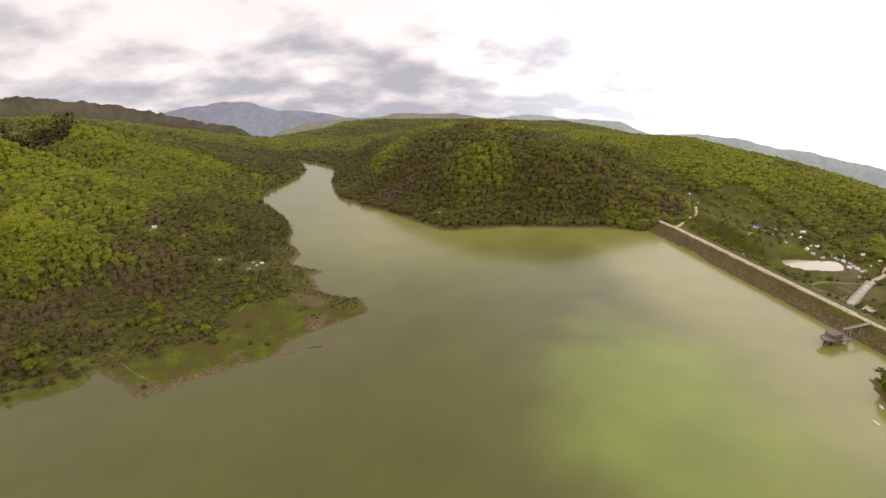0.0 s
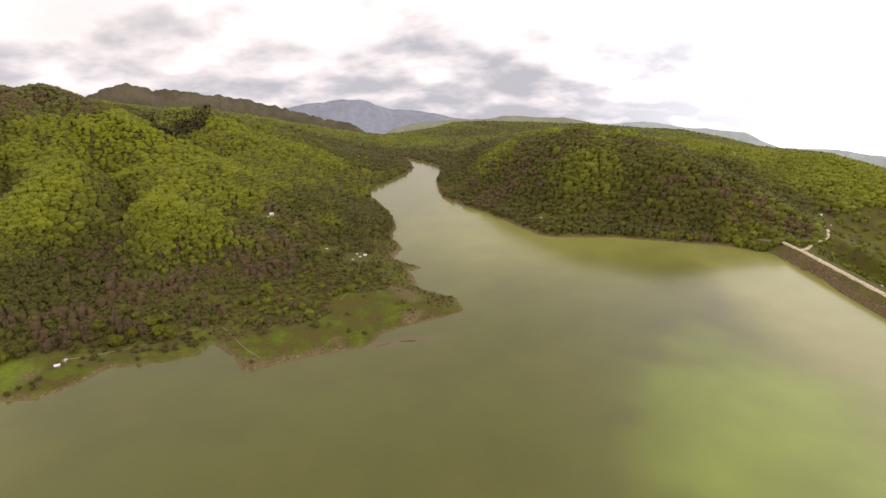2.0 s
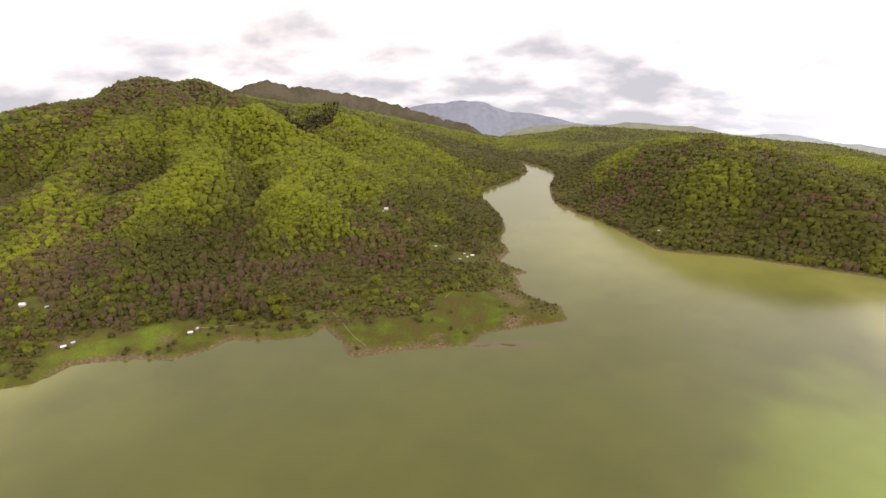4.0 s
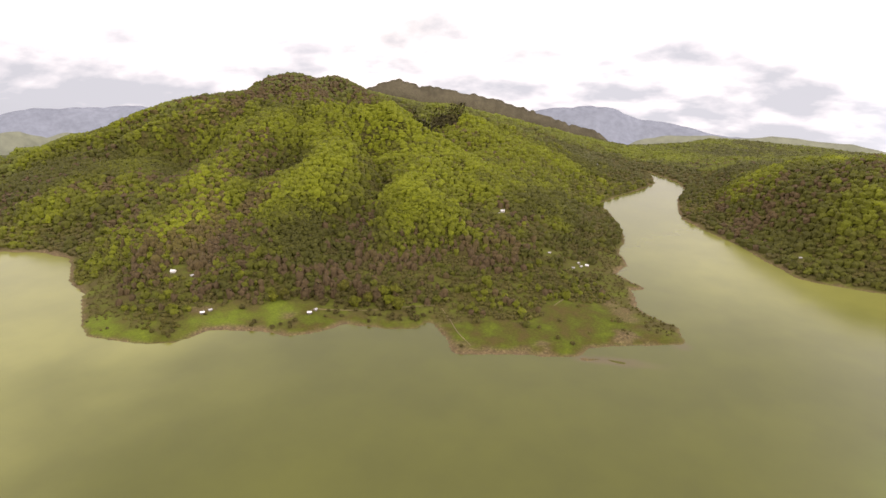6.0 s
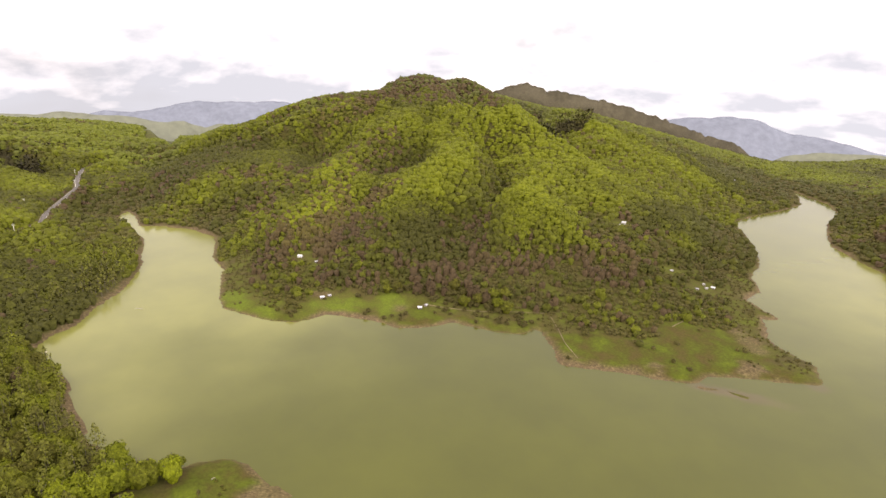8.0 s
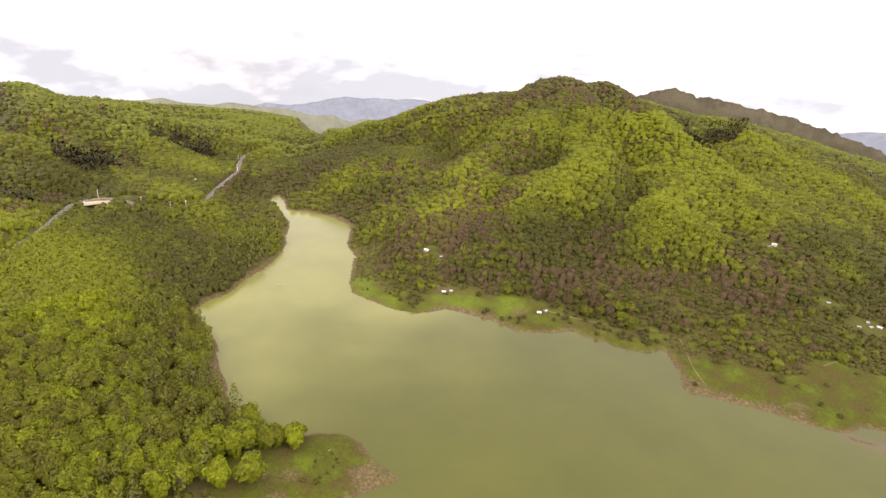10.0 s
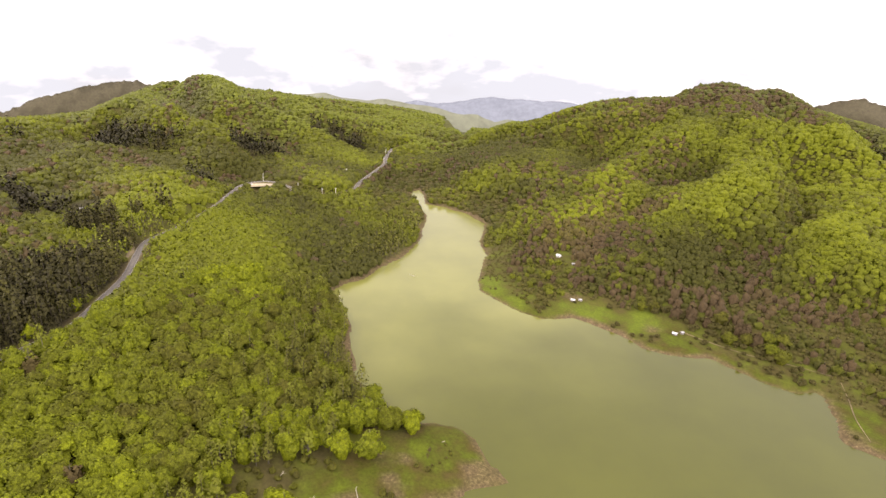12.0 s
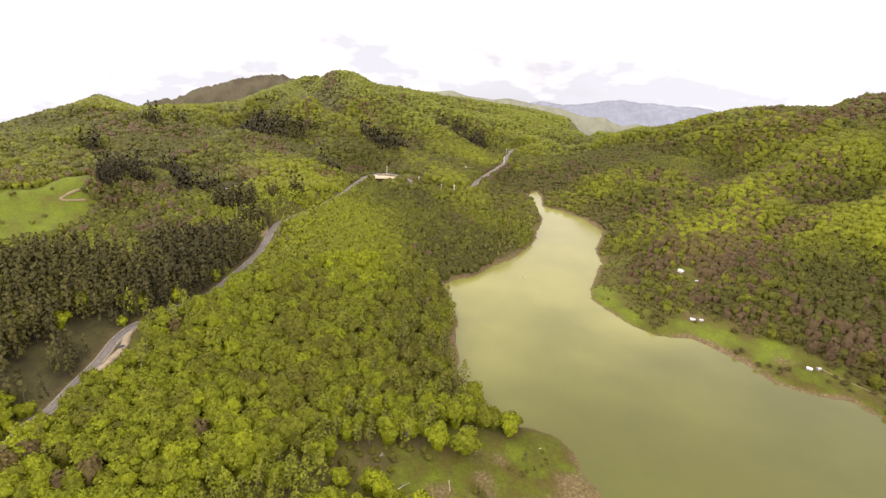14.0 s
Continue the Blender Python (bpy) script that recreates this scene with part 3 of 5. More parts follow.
# leafy stand between the spruces and the pasture
GREEN_STAND = [(-314, -200, 15), (-323, -186, 15), (-332, -170, 15), (-294, -178, 15), (-301, -162, 15), (-293, -196, 15), (-340, -157, 15), (-363, -155, 15), (-390, -140, 15), (-307, -150, 15)]
CLEARINGS = [(-318, 183, 8), (-302, 185, 7), (-266, 165, 7), (-265, 170, 7), (-217, 199, 7), (-217, 203, 7), (-316, 155, 7), (-199, 392, 8), (-199, 386, 7), (-120, 345, 7),
             (-118, 352, 7), (-115, 357, 7), (-121, 356, 7), (-141, 352, 7), (-161, 435, 7), (-212, 665, 8), (6, 456, 7), (-418, -122, 8), (224, 475, 8), (226, 460, 7),
             (244, 402, 8), (209, 354, 7), (165, 412, 7), (-508, -8, 13), (-516, 8, 12), (-492, 18, 10), (-203, -104, 9), (-192, -106, 8), (253, 347, 27), (240, 295, 20),
             (256, 305, 16)]
BARE_EARTH = [(-479, 147, 11), (-468, 144, 8), (-312, 55, 6), (-304, 37, 6), (-309, 44, 5), (-430, -174, 6), (-436, -169, 5), (-74, 300, 6), (-68, 293, 5), (-82, 307, 4),
              (-129, 215, 6), (-116, 220, 5), (-101, 228, 6), (-268, 168, 4), (-273, 164, 3), (-225, 191, 3), (271, 340, 6), (270, 331, 7), (278, 341, 6), (220, 225, 7),
              (206, 212, 6), (-150, 33, 3), (-158, 40, 3), (-163, 31, 3), (-171, 16, 4)]
BARE_EARTH += [(243, 299, 7), (251, 306, 6), (236, 291, 5), (262, 330, 8), (248, 286, 6), (257, 297, 6), (232, 262, 6), (-509, 154, 11), (-490, 166, 9), (-470, 173, 6), (-324, 47, 5), (-330, 58, 5), (-339, 70, 5), (-497, 154, 9), (-497, 144, 8)]


def zone(x, y, blobs, edge=0.45, wobble=9.0):
    """1 inside the blobs, 0 outside, with an uneven edge."""
    n = wobble * rough_noise(x, y, 30, 41, 3)
    out = np.zeros(np.shape(x))
    for bx, by, r in blobs:
        d = np.hypot(x - bx, y - by) + n * min(1, r / 25)
        out = np.maximum(out, smooth(d, r * (1 + edge * 0.5), r * (1 - edge * 0.5)))
    return out


def build_terrain():
    gx = np.unique(np.concatenate([stretch(-900, 420, 5.0, 3900), np.arange(-420, 241, 2.8)]))
    gy = np.unique(np.concatenate([stretch(-300, 900, 5.0, 3900), np.arange(-100, 481, 2.8)]))
    gx, gy = gx[np.append(True, np.diff(gx) > 1.0)], gy[np.append(True, np.diff(gy) > 1.0)]
    X, Y = np.meshgrid(gx, gy)
    x, y = X.ravel(), Y.ravel()
    z = ground_height(x, y)
    d = shore_distance(x, y)
    r = np.hypot(x, y)
    meadow = zone(x, y, MEADOWS)
    patches = smooth(rough_noise(x, y, 60, 77, 4), 0.35, 0.7) * smooth(d, 10, 40)
    s, off, n = beside(x, y, DAM_FROM, DAM_TO)
    below = smooth(-off, 6, 20) * smooth(s, -30, 10) * smooth(r, 510, 460)
    meadow = np.maximum(meadow, np.maximum(0.45 * patches, 0.8 * below))
    width = 0.6 + 1.9 * rough_noise(x, y, 35, 91, 3)
    soil = smooth(d, width + 2.2, width) * smooth(d, -12, -3)
    face = smooth(np.abs(-off + 11), 8.5, 6) * smooth(s, -30, 0) * smooth(s, n + 60, n + 20)
    soil = np.maximum(soil, face * (0.4 + 0.45 * np.clip(rough_noise(x, y, 12, 33, 3), -1, 1)))
    soil = np.maximum(soil, smooth(off, 4.2, 5.6) * smooth(off, 24, 14) * smooth(s, -30, 0) * smooth(s, n + 60, n + 20) * (0.85 + 0.15 * rough_noise(x, y, 9, 35, 3)))
    spots_ = smooth(rough_noise(x, y, 16, 55, 3), 0.55, 0.85) * smooth(d, 26, 8) * (d > 0)
    soil = np.maximum(soil, 0.8 * spots_)
    soil = np.maximum(soil, 0.65 * zone(x, y, BARE_EARTH, 0.8, 5))
    rd, _ = line_near(x, y, ROAD)
    soil = np.maximum(soil, 0.35 * smooth(rd, 5.5, 3))
    gentle = smooth(x, -375, -342) * smooth(x, -52, -92) * smooth(y, 107, 115) * smooth(z, 26, 15)
    meadow = np.maximum(meadow, 0.45 * gentle)
    lush = 0.72 * zone(x, y, LUSH, 1.1, 14)
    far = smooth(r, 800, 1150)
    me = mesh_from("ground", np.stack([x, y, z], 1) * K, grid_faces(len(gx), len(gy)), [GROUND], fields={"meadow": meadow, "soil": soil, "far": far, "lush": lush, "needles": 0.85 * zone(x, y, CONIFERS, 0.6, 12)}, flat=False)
    return tagged(new("ground", me), "rolling hills with grass, leaf litter and bare earthen banks", "ground", kind="structure")


def build_water():
    gx = np.unique(np.concatenate([np.arange(-680, 300, 5.0), np.arange(-110, -15, 1.25)]))
    gy = np.unique(np.concatenate([np.arange(-180, 880, 5.0), np.arange(220, 305, 1.25)]))
    X, Y = np.meshgrid(gx, gy)
    x, y = X.ravel(), Y.ravel()
    f = grid_faces(len(gx), len(gy))
    wet = shore_distance(x, y) < 7
    f = f[wet[f].any(1)]
    used, f = np.unique(f, return_inverse=True)
    x, y = x[used], y[used]
    w = 14 * rough_noise(x, y, 45, 131, 3)
    # a patch of sunlight on the lake, put into the water colour
    sunlit = smooth(np.hypot((x - 92) / 54, (y - 176) / 80) + w / 55, 1.3, 0.55) * (0.75 + 0.25 * rough_noise(x, y, 50, 137, 3))
    along, side, n = beside(x, y, *SHOAL)
    ripple = rough_noise(x, y, 9, 139, 3)
    shoal = 0.85 * smooth(np.abs(side + 1.5 * ripple), 5.0, 1.2) * smooth(along, -6, 4) * smooth(along, n, n * 0.35)
    for px, py, r in ((-38, 282, 7), (-55, 297, 6), (-99, 369, 6), (-75, 322, 5)):
        shoal = np.maximum(shoal, 0.6 * smooth(np.hypot(x - px, y - py) + 0.2 * w, r, r * 0.3))
    # silt: thick in the inlet and along the dam, thin over the deep middle
    # along the dam it also puts the sky's glare into the water colour
    silt_glare = smooth(x + 2 * w, -150, -330) + smooth(x + w, 85, 160) * smooth(y, 90, 170) + 0.75 * smooth(y + w, 270, 430) * smooth(x, -150, -20) + 0.35 * smooth(y, 330, 480)
    me = mesh_from("water", np.stack([x, y, 0 * x], 1) * K, f.reshape(-1, 4), [WATER], fields={"sunlit": np.clip(sunlit, 0, 1), "shoal": shoal, "silt_glare": np.clip(silt_glare, 0, 1)}, flat=False)
    return tagged(new("water", me), "calm silty green reservoir water", "water", kind="structure")


build_terrain()
build_water()

# ---- distant mountains ----
# bearing, height of the crest above the water
FAR_RIDGES = [
    (2500, 450, 1, [(81.9, -192), (77.9, -102), (75.8, -86), (73.6, -93), (71, -85), (68.6, -55), (66.2, -66), (66, -66), (63, -57), (62.7, -55), (60.2, -72), (57.8, -128), (53.8, -218)]),
    (1900, 300, 2, [(96.3, -131), (92.3, -41), (88.2, -23), (85, -29), (80.6, -37), (77.4, -39), (74.7, -50), (72, -64), (71.7, -74), (68.9, -66), (68.7, -102), (66.3, -68), (62.3, -158)]),
    (2200, 400, 3, [(31.9, -163), (27.9, -73), (25.3, -60), (22.7, -48), (20, -39), (17.4, -46), (14.8, -77), (11.1, -91), (7.9, -119), (4.8, -125), (0.8, -215)]),
    (1700, 260, 4, [(18.3, -176), (14.3, -86), (11.2, -64), (8.1, -62), (4.9, -63), (1.7, -62), (-2.6, -71), (-5.9, -82), (-9.1, -98), (-13.1, -188)]),
    (2300, 420, 5, [(0.3, -247), (-3.7, -157), (-5.9, -156), (-8, -147), (-10.2, -140), (-13.3, -154), (-15.6, -169), (-17.3, -168), (-18.8, -179), (-21.7, -220), (-25.4, -216), (-27.8, -222), (-30.2, -232), (-32.5, -256), (-34.9, -262), (-37.1, -281), (-39.7, -301), (-43.7, -391)]),
    (1000, 150, 6, [(44, 41), (41, 81), (39.4, 89), (37.7, 97), (35.5, 85), (34, 89), (31.6, 80), (28.3, 67), (24.9, 53), (21.7, 38), (18.1, 17), (14.1, -43)]),
    (1250, 170, 7, [(115.2, -44), (112.2, -4), (109.9, 2), (107.4, 24), (105, 40), (102.6, 49), (100.7, 51), (99.5, 41), (97.8, 23), (93.8, -37)]),
]


# haze put into the hills: bluish pale base and a faint glow of their own
def far_material(name, tone, haze_glow):
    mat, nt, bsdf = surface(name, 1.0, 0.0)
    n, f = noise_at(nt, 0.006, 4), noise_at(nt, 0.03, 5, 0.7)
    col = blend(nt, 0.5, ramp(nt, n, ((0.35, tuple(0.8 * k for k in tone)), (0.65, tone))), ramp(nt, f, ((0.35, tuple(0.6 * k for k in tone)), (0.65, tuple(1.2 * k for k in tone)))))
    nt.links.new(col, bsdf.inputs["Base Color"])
    bsdf.inputs["Emission Color"].default_value = (*haze_glow, 1)
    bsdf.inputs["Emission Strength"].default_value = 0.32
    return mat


FAR = far_material("haze_blue_distant_hills", (0.13, 0.14, 0.16), (0.31, 0.35, 0.45))
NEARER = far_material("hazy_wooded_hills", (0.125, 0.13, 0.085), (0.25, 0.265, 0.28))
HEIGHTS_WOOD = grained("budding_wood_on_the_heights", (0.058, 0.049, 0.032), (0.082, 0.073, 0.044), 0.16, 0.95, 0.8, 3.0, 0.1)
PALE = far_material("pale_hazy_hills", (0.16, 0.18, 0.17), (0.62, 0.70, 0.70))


def build_ridge(distance, depth, seed, crest):
    b = np.linspace(crest[0][0], crest[-1][0], 260)
    c = np.array(sorted(crest))
    top = np.interp(b, c[:, 0], c[:, 1])
    top = np.convolve(np.pad(top, 6, mode="edge"), np.ones(13) / 13, "valid")
    u = np.linspace(-1, 1, 31)
    B, U = np.meshgrid(b, u)
    dist = distance + depth * U
    x, y = -np.sin(np.radians(B)) * dist, np.cos(np.radians(B)) * dist
    spur = np.abs(rough_noise(x, y, 260, 100 + seed, 4))
    z = top[None, :] * np.ones_like(B) + 7 * rough_noise(x, y, 90, 200 + seed, 3) - np.abs(U) * (200 + 90 * spur) - 25 * spur * np.abs(U)
    if seed in (6, 7):
        z = z + 2.2 * rough_noise(x, y, 7, 300 + seed, 2) + 5 * np.abs(rough_noise(x, y, 45, 310 + seed, 3)) * np.abs(U) - 2
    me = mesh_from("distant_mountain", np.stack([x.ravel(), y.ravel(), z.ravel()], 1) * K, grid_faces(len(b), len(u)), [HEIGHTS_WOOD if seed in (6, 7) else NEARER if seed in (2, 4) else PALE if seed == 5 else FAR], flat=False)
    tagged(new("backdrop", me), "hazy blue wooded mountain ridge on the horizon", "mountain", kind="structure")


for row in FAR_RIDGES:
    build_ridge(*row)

# ---- woods ----


def cards(rng, centres, normals, size):
    """Square clumps of leaves with their middle at centres, facing along normals: verts and quads."""
    n = normals / np.linalg.norm(normals, axis=1)[:, None]
    a = np.cross(n, rng.normal(size=n.shape))
    a /= np.linalg.norm(a, axis=1)[:, None]
    b = np.cross(n, a)
    s = size * rng.uniform(0.65, 1.25, (len(n), 1)) * 0.5
    t = s * rng.uniform(0.7, 1.1, (len(n), 1))
    v = np.stack([centres - a * s, centres - b * t + n * s * 0.25, centres + a * s, centres + b * t + n * s * 0.25], 1)
    return v.reshape(-1, 3), np.arange(len(n) * 4).reshape(-1, 4)


def tube(path, radii, sides=5):
    """A tapered limb through the points of path: verts and quads."""
    v, f = [], []
    for i, (p, r) in enumerate(zip(path, radii)):
        p = Vector(p)
        q = Vector(path[min(i + 1, len(path) - 1)]) - Vector(path[max(i - 1, 0)])
        side = q.orthogonal().normalized()
        up = q.normalized().cross(side)
        for k in range(sides):
            w = 2 * math.pi * k / sides
            v.append(tuple(p + r * (math.cos(w) * side + math.sin(w) * up)))
    for i in range(len(path) - 1):
        for k in range(sides):
            a, b = i * sides + k, i * sides + (k + 1) % sides
            f.append((a, b, b + sides, a + sides))
    return np.array(v), np.array(f)


def merge(pieces):
    vs, fs, at = [], [], 0
    for v, f in pieces:
        vs.append(v)
        fs.append(f + at)
        at += len(v)
    return np.concatenate(vs), np.concatenate(fs)


def round_crown(rng, count, size, height=2.1, sparse=0.0, lobes=7):
    """Leaf clumps on several lobes round a trunk: crown about 2 wide, unit radius, standing on z = 0."""
    mid = np.array([0, 0, 0.58 * height])
    lobe = rng.normal(size=(lobes, 3))
    lobe = lobe / np.linalg.norm(lobe, axis=1)[:, None] * rng.uniform(0.30, 0.52, (lobes, 1)) * [1, 1, 0.62 * height]
    lobe[:, 2] = np.abs(lobe[:, 2]) * 0.9 - 0.08 * height
    lobe[0] = (0.05, -0.03, 0.26 * height)
    radius = rng.uniform(0.45, 0.66, lobes)
    which = rng.integers(0, lobes, count)
    way = rng.normal(size=(count, 3))
    way[:, 2] = np.where(way[:, 2] < 0, way[:, 2] * 0.5 + 0.1, way[:, 2])
    way /= np.linalg.norm(way, axis=1)[:, None]
    c = mid + lobe[which] + way * (radius[which] * rng.uniform(0.78 - sparse, 1.04, count))[:, None]
    out = (c - mid) * [1, 1, 0.75]
    out /= np.linalg.norm(out, axis=1)[:, None]
    return cards(rng, c, 0.45 * way + 0.6 * out + [0, 0, 0.3] + 0.28 * rng.normal(size=way.shape), size)


def lump(rng, seg, rings, height, rough=0.33, foot=-0.05):
    """An uneven closed dome under the leaf clumps, unit radius."""
    v, f = [], []
    for i in range(rings):
        t = i / (rings - 1)
        r = (0.66, 0.98, 0.80, 0.16)[round(t * 3)] if rings == 4 else (0.86, 0.88, 0.18)[i]
        z = height * (foot, 0.55, 0.85, 1.04)[round(t * 3)] if rings == 4 else height * (foot, 0.68, 1.02)[i]
        w0 = rng.uniform(0, 1)
        for k in range(seg):
            w = 2 * math.pi * (k + 0.5 * (i % 2) + rng.uniform(-0.2, 0.2) + w0 * (i == rings - 1)) / seg
            q = r * rng.uniform(1 - rough, 1 + rough)
            v.append((q * math.cos(w), q * math.sin(w), z + 0.13 * height * rng.uniform(-1, 1)))
    for i in range(rings - 1):
        for k in range(seg):
            a, b = i * seg + k, i * seg + (k + 1) % seg
            f.append((a, b, b + seg, a + seg))
    return np.array(v), np.array(f)


def full_crown(rng, count, size, height, seg, rings):
    """A dome with loose clumps of leaves standing out of it."""
    dome = lump(rng, seg, rings, height)
    if not count:
        return dome
    if count < 60:
        return merge([(dome[0] * [0.80, 0.80, 0.88], dome[1]), round_crown(rng, count, size, height)])
    # big crowns: several boughs at uneven heights, each a dome of its own with clumps of leaves on it
    boughs = 6
    w = np.arange(boughs - 1) * 2.4 + rng.uniform(-0.5, 0.5, boughs - 1) + rng.uniform(0, 6)
    far = rng.uniform(0.36, 0.62, boughs - 1)
    at = np.stack([far * np.cos(w), far * np.sin(w), height * rng.uniform(0.34, 0.66, boughs - 1)], 1)
    at = np.vstack([at, [rng.uniform(-0.15, 0.15), rng.uniform(-0.15, 0.15), height * 0.72]])
    radius = rng.uniform(0.40, 0.58, boughs)
    pieces = [(dome[0] * [0.72, 0.72, 0.78], dome[1])]
    for c, r in zip(at, radius):
        v, f = lump(rng, 5, 3, 1.5, 0.3, 0.3)
        pieces.append(((v - [0, 0, 0.75]) * r * 0.95 + c, f))
    which = rng.choice(boughs, count, p=radius ** 2 / (radius ** 2).sum())
    way = rng.normal(size=(count, 3))
    way[:, 2] = np.where(way[:, 2] < -0.3, -way[:, 2], way[:, 2])
    way /= np.linalg.norm(way, axis=1)[:, None]
    c = at[which] + way * (radius[which] * rng.uniform(0.84, 1.12, count))[:, None]
    pieces.append(cards(rng, c, way + [0, 0, 0.25] + 0.35 * rng.normal(size=way.shape), size))
    return merge(pieces)


def slim_crown(rng, count, size, height=3.4):
    """A thin upright crown of loose sprays, widest below the middle."""
    t = rng.uniform(0, 1, count)
    w = rng.uniform(0, 2 * math.pi, count)
    r = np.sin(math.pi * (0.12 + 0.84 * t ** 0.8)) * rng.uniform(0.25, 0.72, count)
    way = np.stack([np.cos(w), np.sin(w), np.full(count, 0.5)], 1)
    c = np.stack([np.cos(w) * r, np.sin(w) * r, height * (0.2 + 0.8 * t)], 1)
    return cards(rng, c, way + 0.4 * rng.normal(size=(count, 3)), size)


def cone_crown(rng, count, size, height=5.6):
    """Drooping sprays round a straight stem, narrowing to the tip."""
    t = rng.uniform(0, 1, count) ** 1.3
    w = rng.uniform(0, 2 * math.pi, count)
    r = (1 - t) * rng.uniform(0.55, 1.05, count) + 0.05
    c = np.stack([np.cos(w) * r, np.sin(w) * r, 0.16 * height + t * 0.84 * height], 1)
    n = np.stack([np.cos(w), np.sin(w), np.full(count, 0.9)], 1) + 0.35 * rng.normal(size=(count, 3))
    return cards(rng, c, n, size * 1.0)


def stem(height, thick):
    return tube([(0, 0, -0.4), (0.02, 0.01, height * 0.5), (0.0, 0.03, height)], [thick, thick * 0.7, thick * 0.3], 4)


def soft_normals(v, f, lift=0.55):
    """Normals that round off a crown: away from its middle, a little upwards."""
    top = v[:, 2].max()
    out = (v - [0, 0, 0.5 * top]) * [1, 1, min(1.0, 2.0 / top)]
    p = v[f]
    own = np.cross(p[:, 2] - p[:, 0], p[:, 3] - p[:, 1])
    own /= np.linalg.norm(own, axis=1)[:, None] + 1e-9
    turn = np.zeros_like(v)
    np.add.at(turn, f.ravel(), np.repeat(own, 4, axis=0))
    turn /= np.linalg.norm(turn, axis=1)[:, None] + 1e-9
    n = 0.6 * out + [0, 0, lift] + turn
    return n / np.linalg.norm(n, axis=1)[:, None]


def wood(name, label, category, leaf, templates, at, scale, tint, rng, lift):
    """One mesh of many trees, each a turned and sized copy of a template (verts, faces, how many faces are bark)."""
    vs, fs, ss, ts, ns, base = [], [], [], [], [], 0
    pick = rng.integers(0, len(templates), len(at))
    for k, (v, f, bark) in enumerate(templates):
        idx = np.where(pick == k)[0]
        if not len(idx):
            continue
        w = rng.uniform(0, 2 * math.pi, len(idx))
        sx = scale[idx] * rng.uniform(0.88, 1.14, len(idx))
        sz = scale[idx] * rng.uniform(0.85, 1.2, len(idx))
        cw, sw = np.cos(w), np.sin(w)
        x = (v[None, :, 0] * cw[:, None] - v[None, :, 1] * sw[:, None]) * sx[:, None] + K * at[idx, 0, None]
        y = (v[None, :, 0] * sw[:, None] + v[None, :, 1] * cw[:, None]) * sx[:, None] + K * at[idx, 1, None]
        z = v[None, :, 2] * sz[:, None] + K * at[idx, 2, None]
        vs.append(np.stack([x, y, z], 2).reshape(-1, 3))
        u = soft_normals(v, f, lift)
        ns.append(np.stack([u[None, :, 0] * cw[:, None] - u[None, :, 1] * sw[:, None], u[None, :, 0] * sw[:, None] + u[None, :, 1] * cw[:, None], np.tile(u[:, 2], (len(idx), 1))], 2).reshape(-1, 3))
        fs.append((f[None] + base + (np.arange(len(idx)) * len(v))[:, None, None]).reshape(-1, 4))
        slot = np.zeros(len(f), int)
        slot[:bark] = 1
        ss.append(np.tile(slot, len(idx)))
        ts.append(np.repeat(tint[idx], len(v)))
        base += len(idx) * len(v)
    me = mesh_from(name, np.concatenate(vs), np.concatenate(fs), [leaf, BARK], np.concatenate(ss), {"tint": np.concatenate(ts)}, normals=np.concatenate(ns))
    return tagged(new(name, me), label, category, kind="stuff")


def template(rng, crown, height, thick):
    if not thick:
        return crown[0], crown[1], 0
    v, f = merge([stem(height, thick), crown])
    return v, f, 8


rng = np.random.default_rng(7)


def scatter(step, r0, r1):
    """Places on a shaken grid over the land in view of the lake, between two distances."""
    n = int((r1 + 90) / step) + 1
    gx, gy = np.meshgrid(np.arange(-n, n + 1) * step, np.arange(-n, n + 1) * step)
    x = gx.ravel() + rng.uniform(-0.46, 0.46, gx.size) * step
    y = gy.ravel() + rng.uniform(-0.46, 0.46, gx.size) * step
    r = np.hypot(x, y)
    b = np.degrees(np.arctan2(-x, y)) % 360
    r = r + 45 * rough_noise(x, y, 70, 87, 3)
    keep = (r >= r0) & (r < r1) & ((b < 130) | (b > 314)) & ~((r > 930) & (b > 16) & (b < 71)) & ((r < 950) | ((b > 73) & (b < 132)) | (((b < 16) | (b > 322)) & (r < 1250)))
    x, y = x[keep], y[keep]
    d = shore_distance(x, y)
    rd, _ = line_near(x, y, ROAD)
    s, off, n = beside(x, y, DAM_FROM, DAM_TO)
    dam = (np.abs(off) < 20) & (s > -16) & (s < n + 40)
    keep = (d > 2.5) & (rd > 3.6) & ~dam & (pond_share(x, y) > 1.35)
    x, y, d, s, off, rd = x[keep], y[keep], d[keep], s[keep], -off[keep], rd[keep]
    z = ground_height(x, y)
    return x, y, z, d, s, off, rd


SINGLE = []         # trees of the near bank, built one by one further down


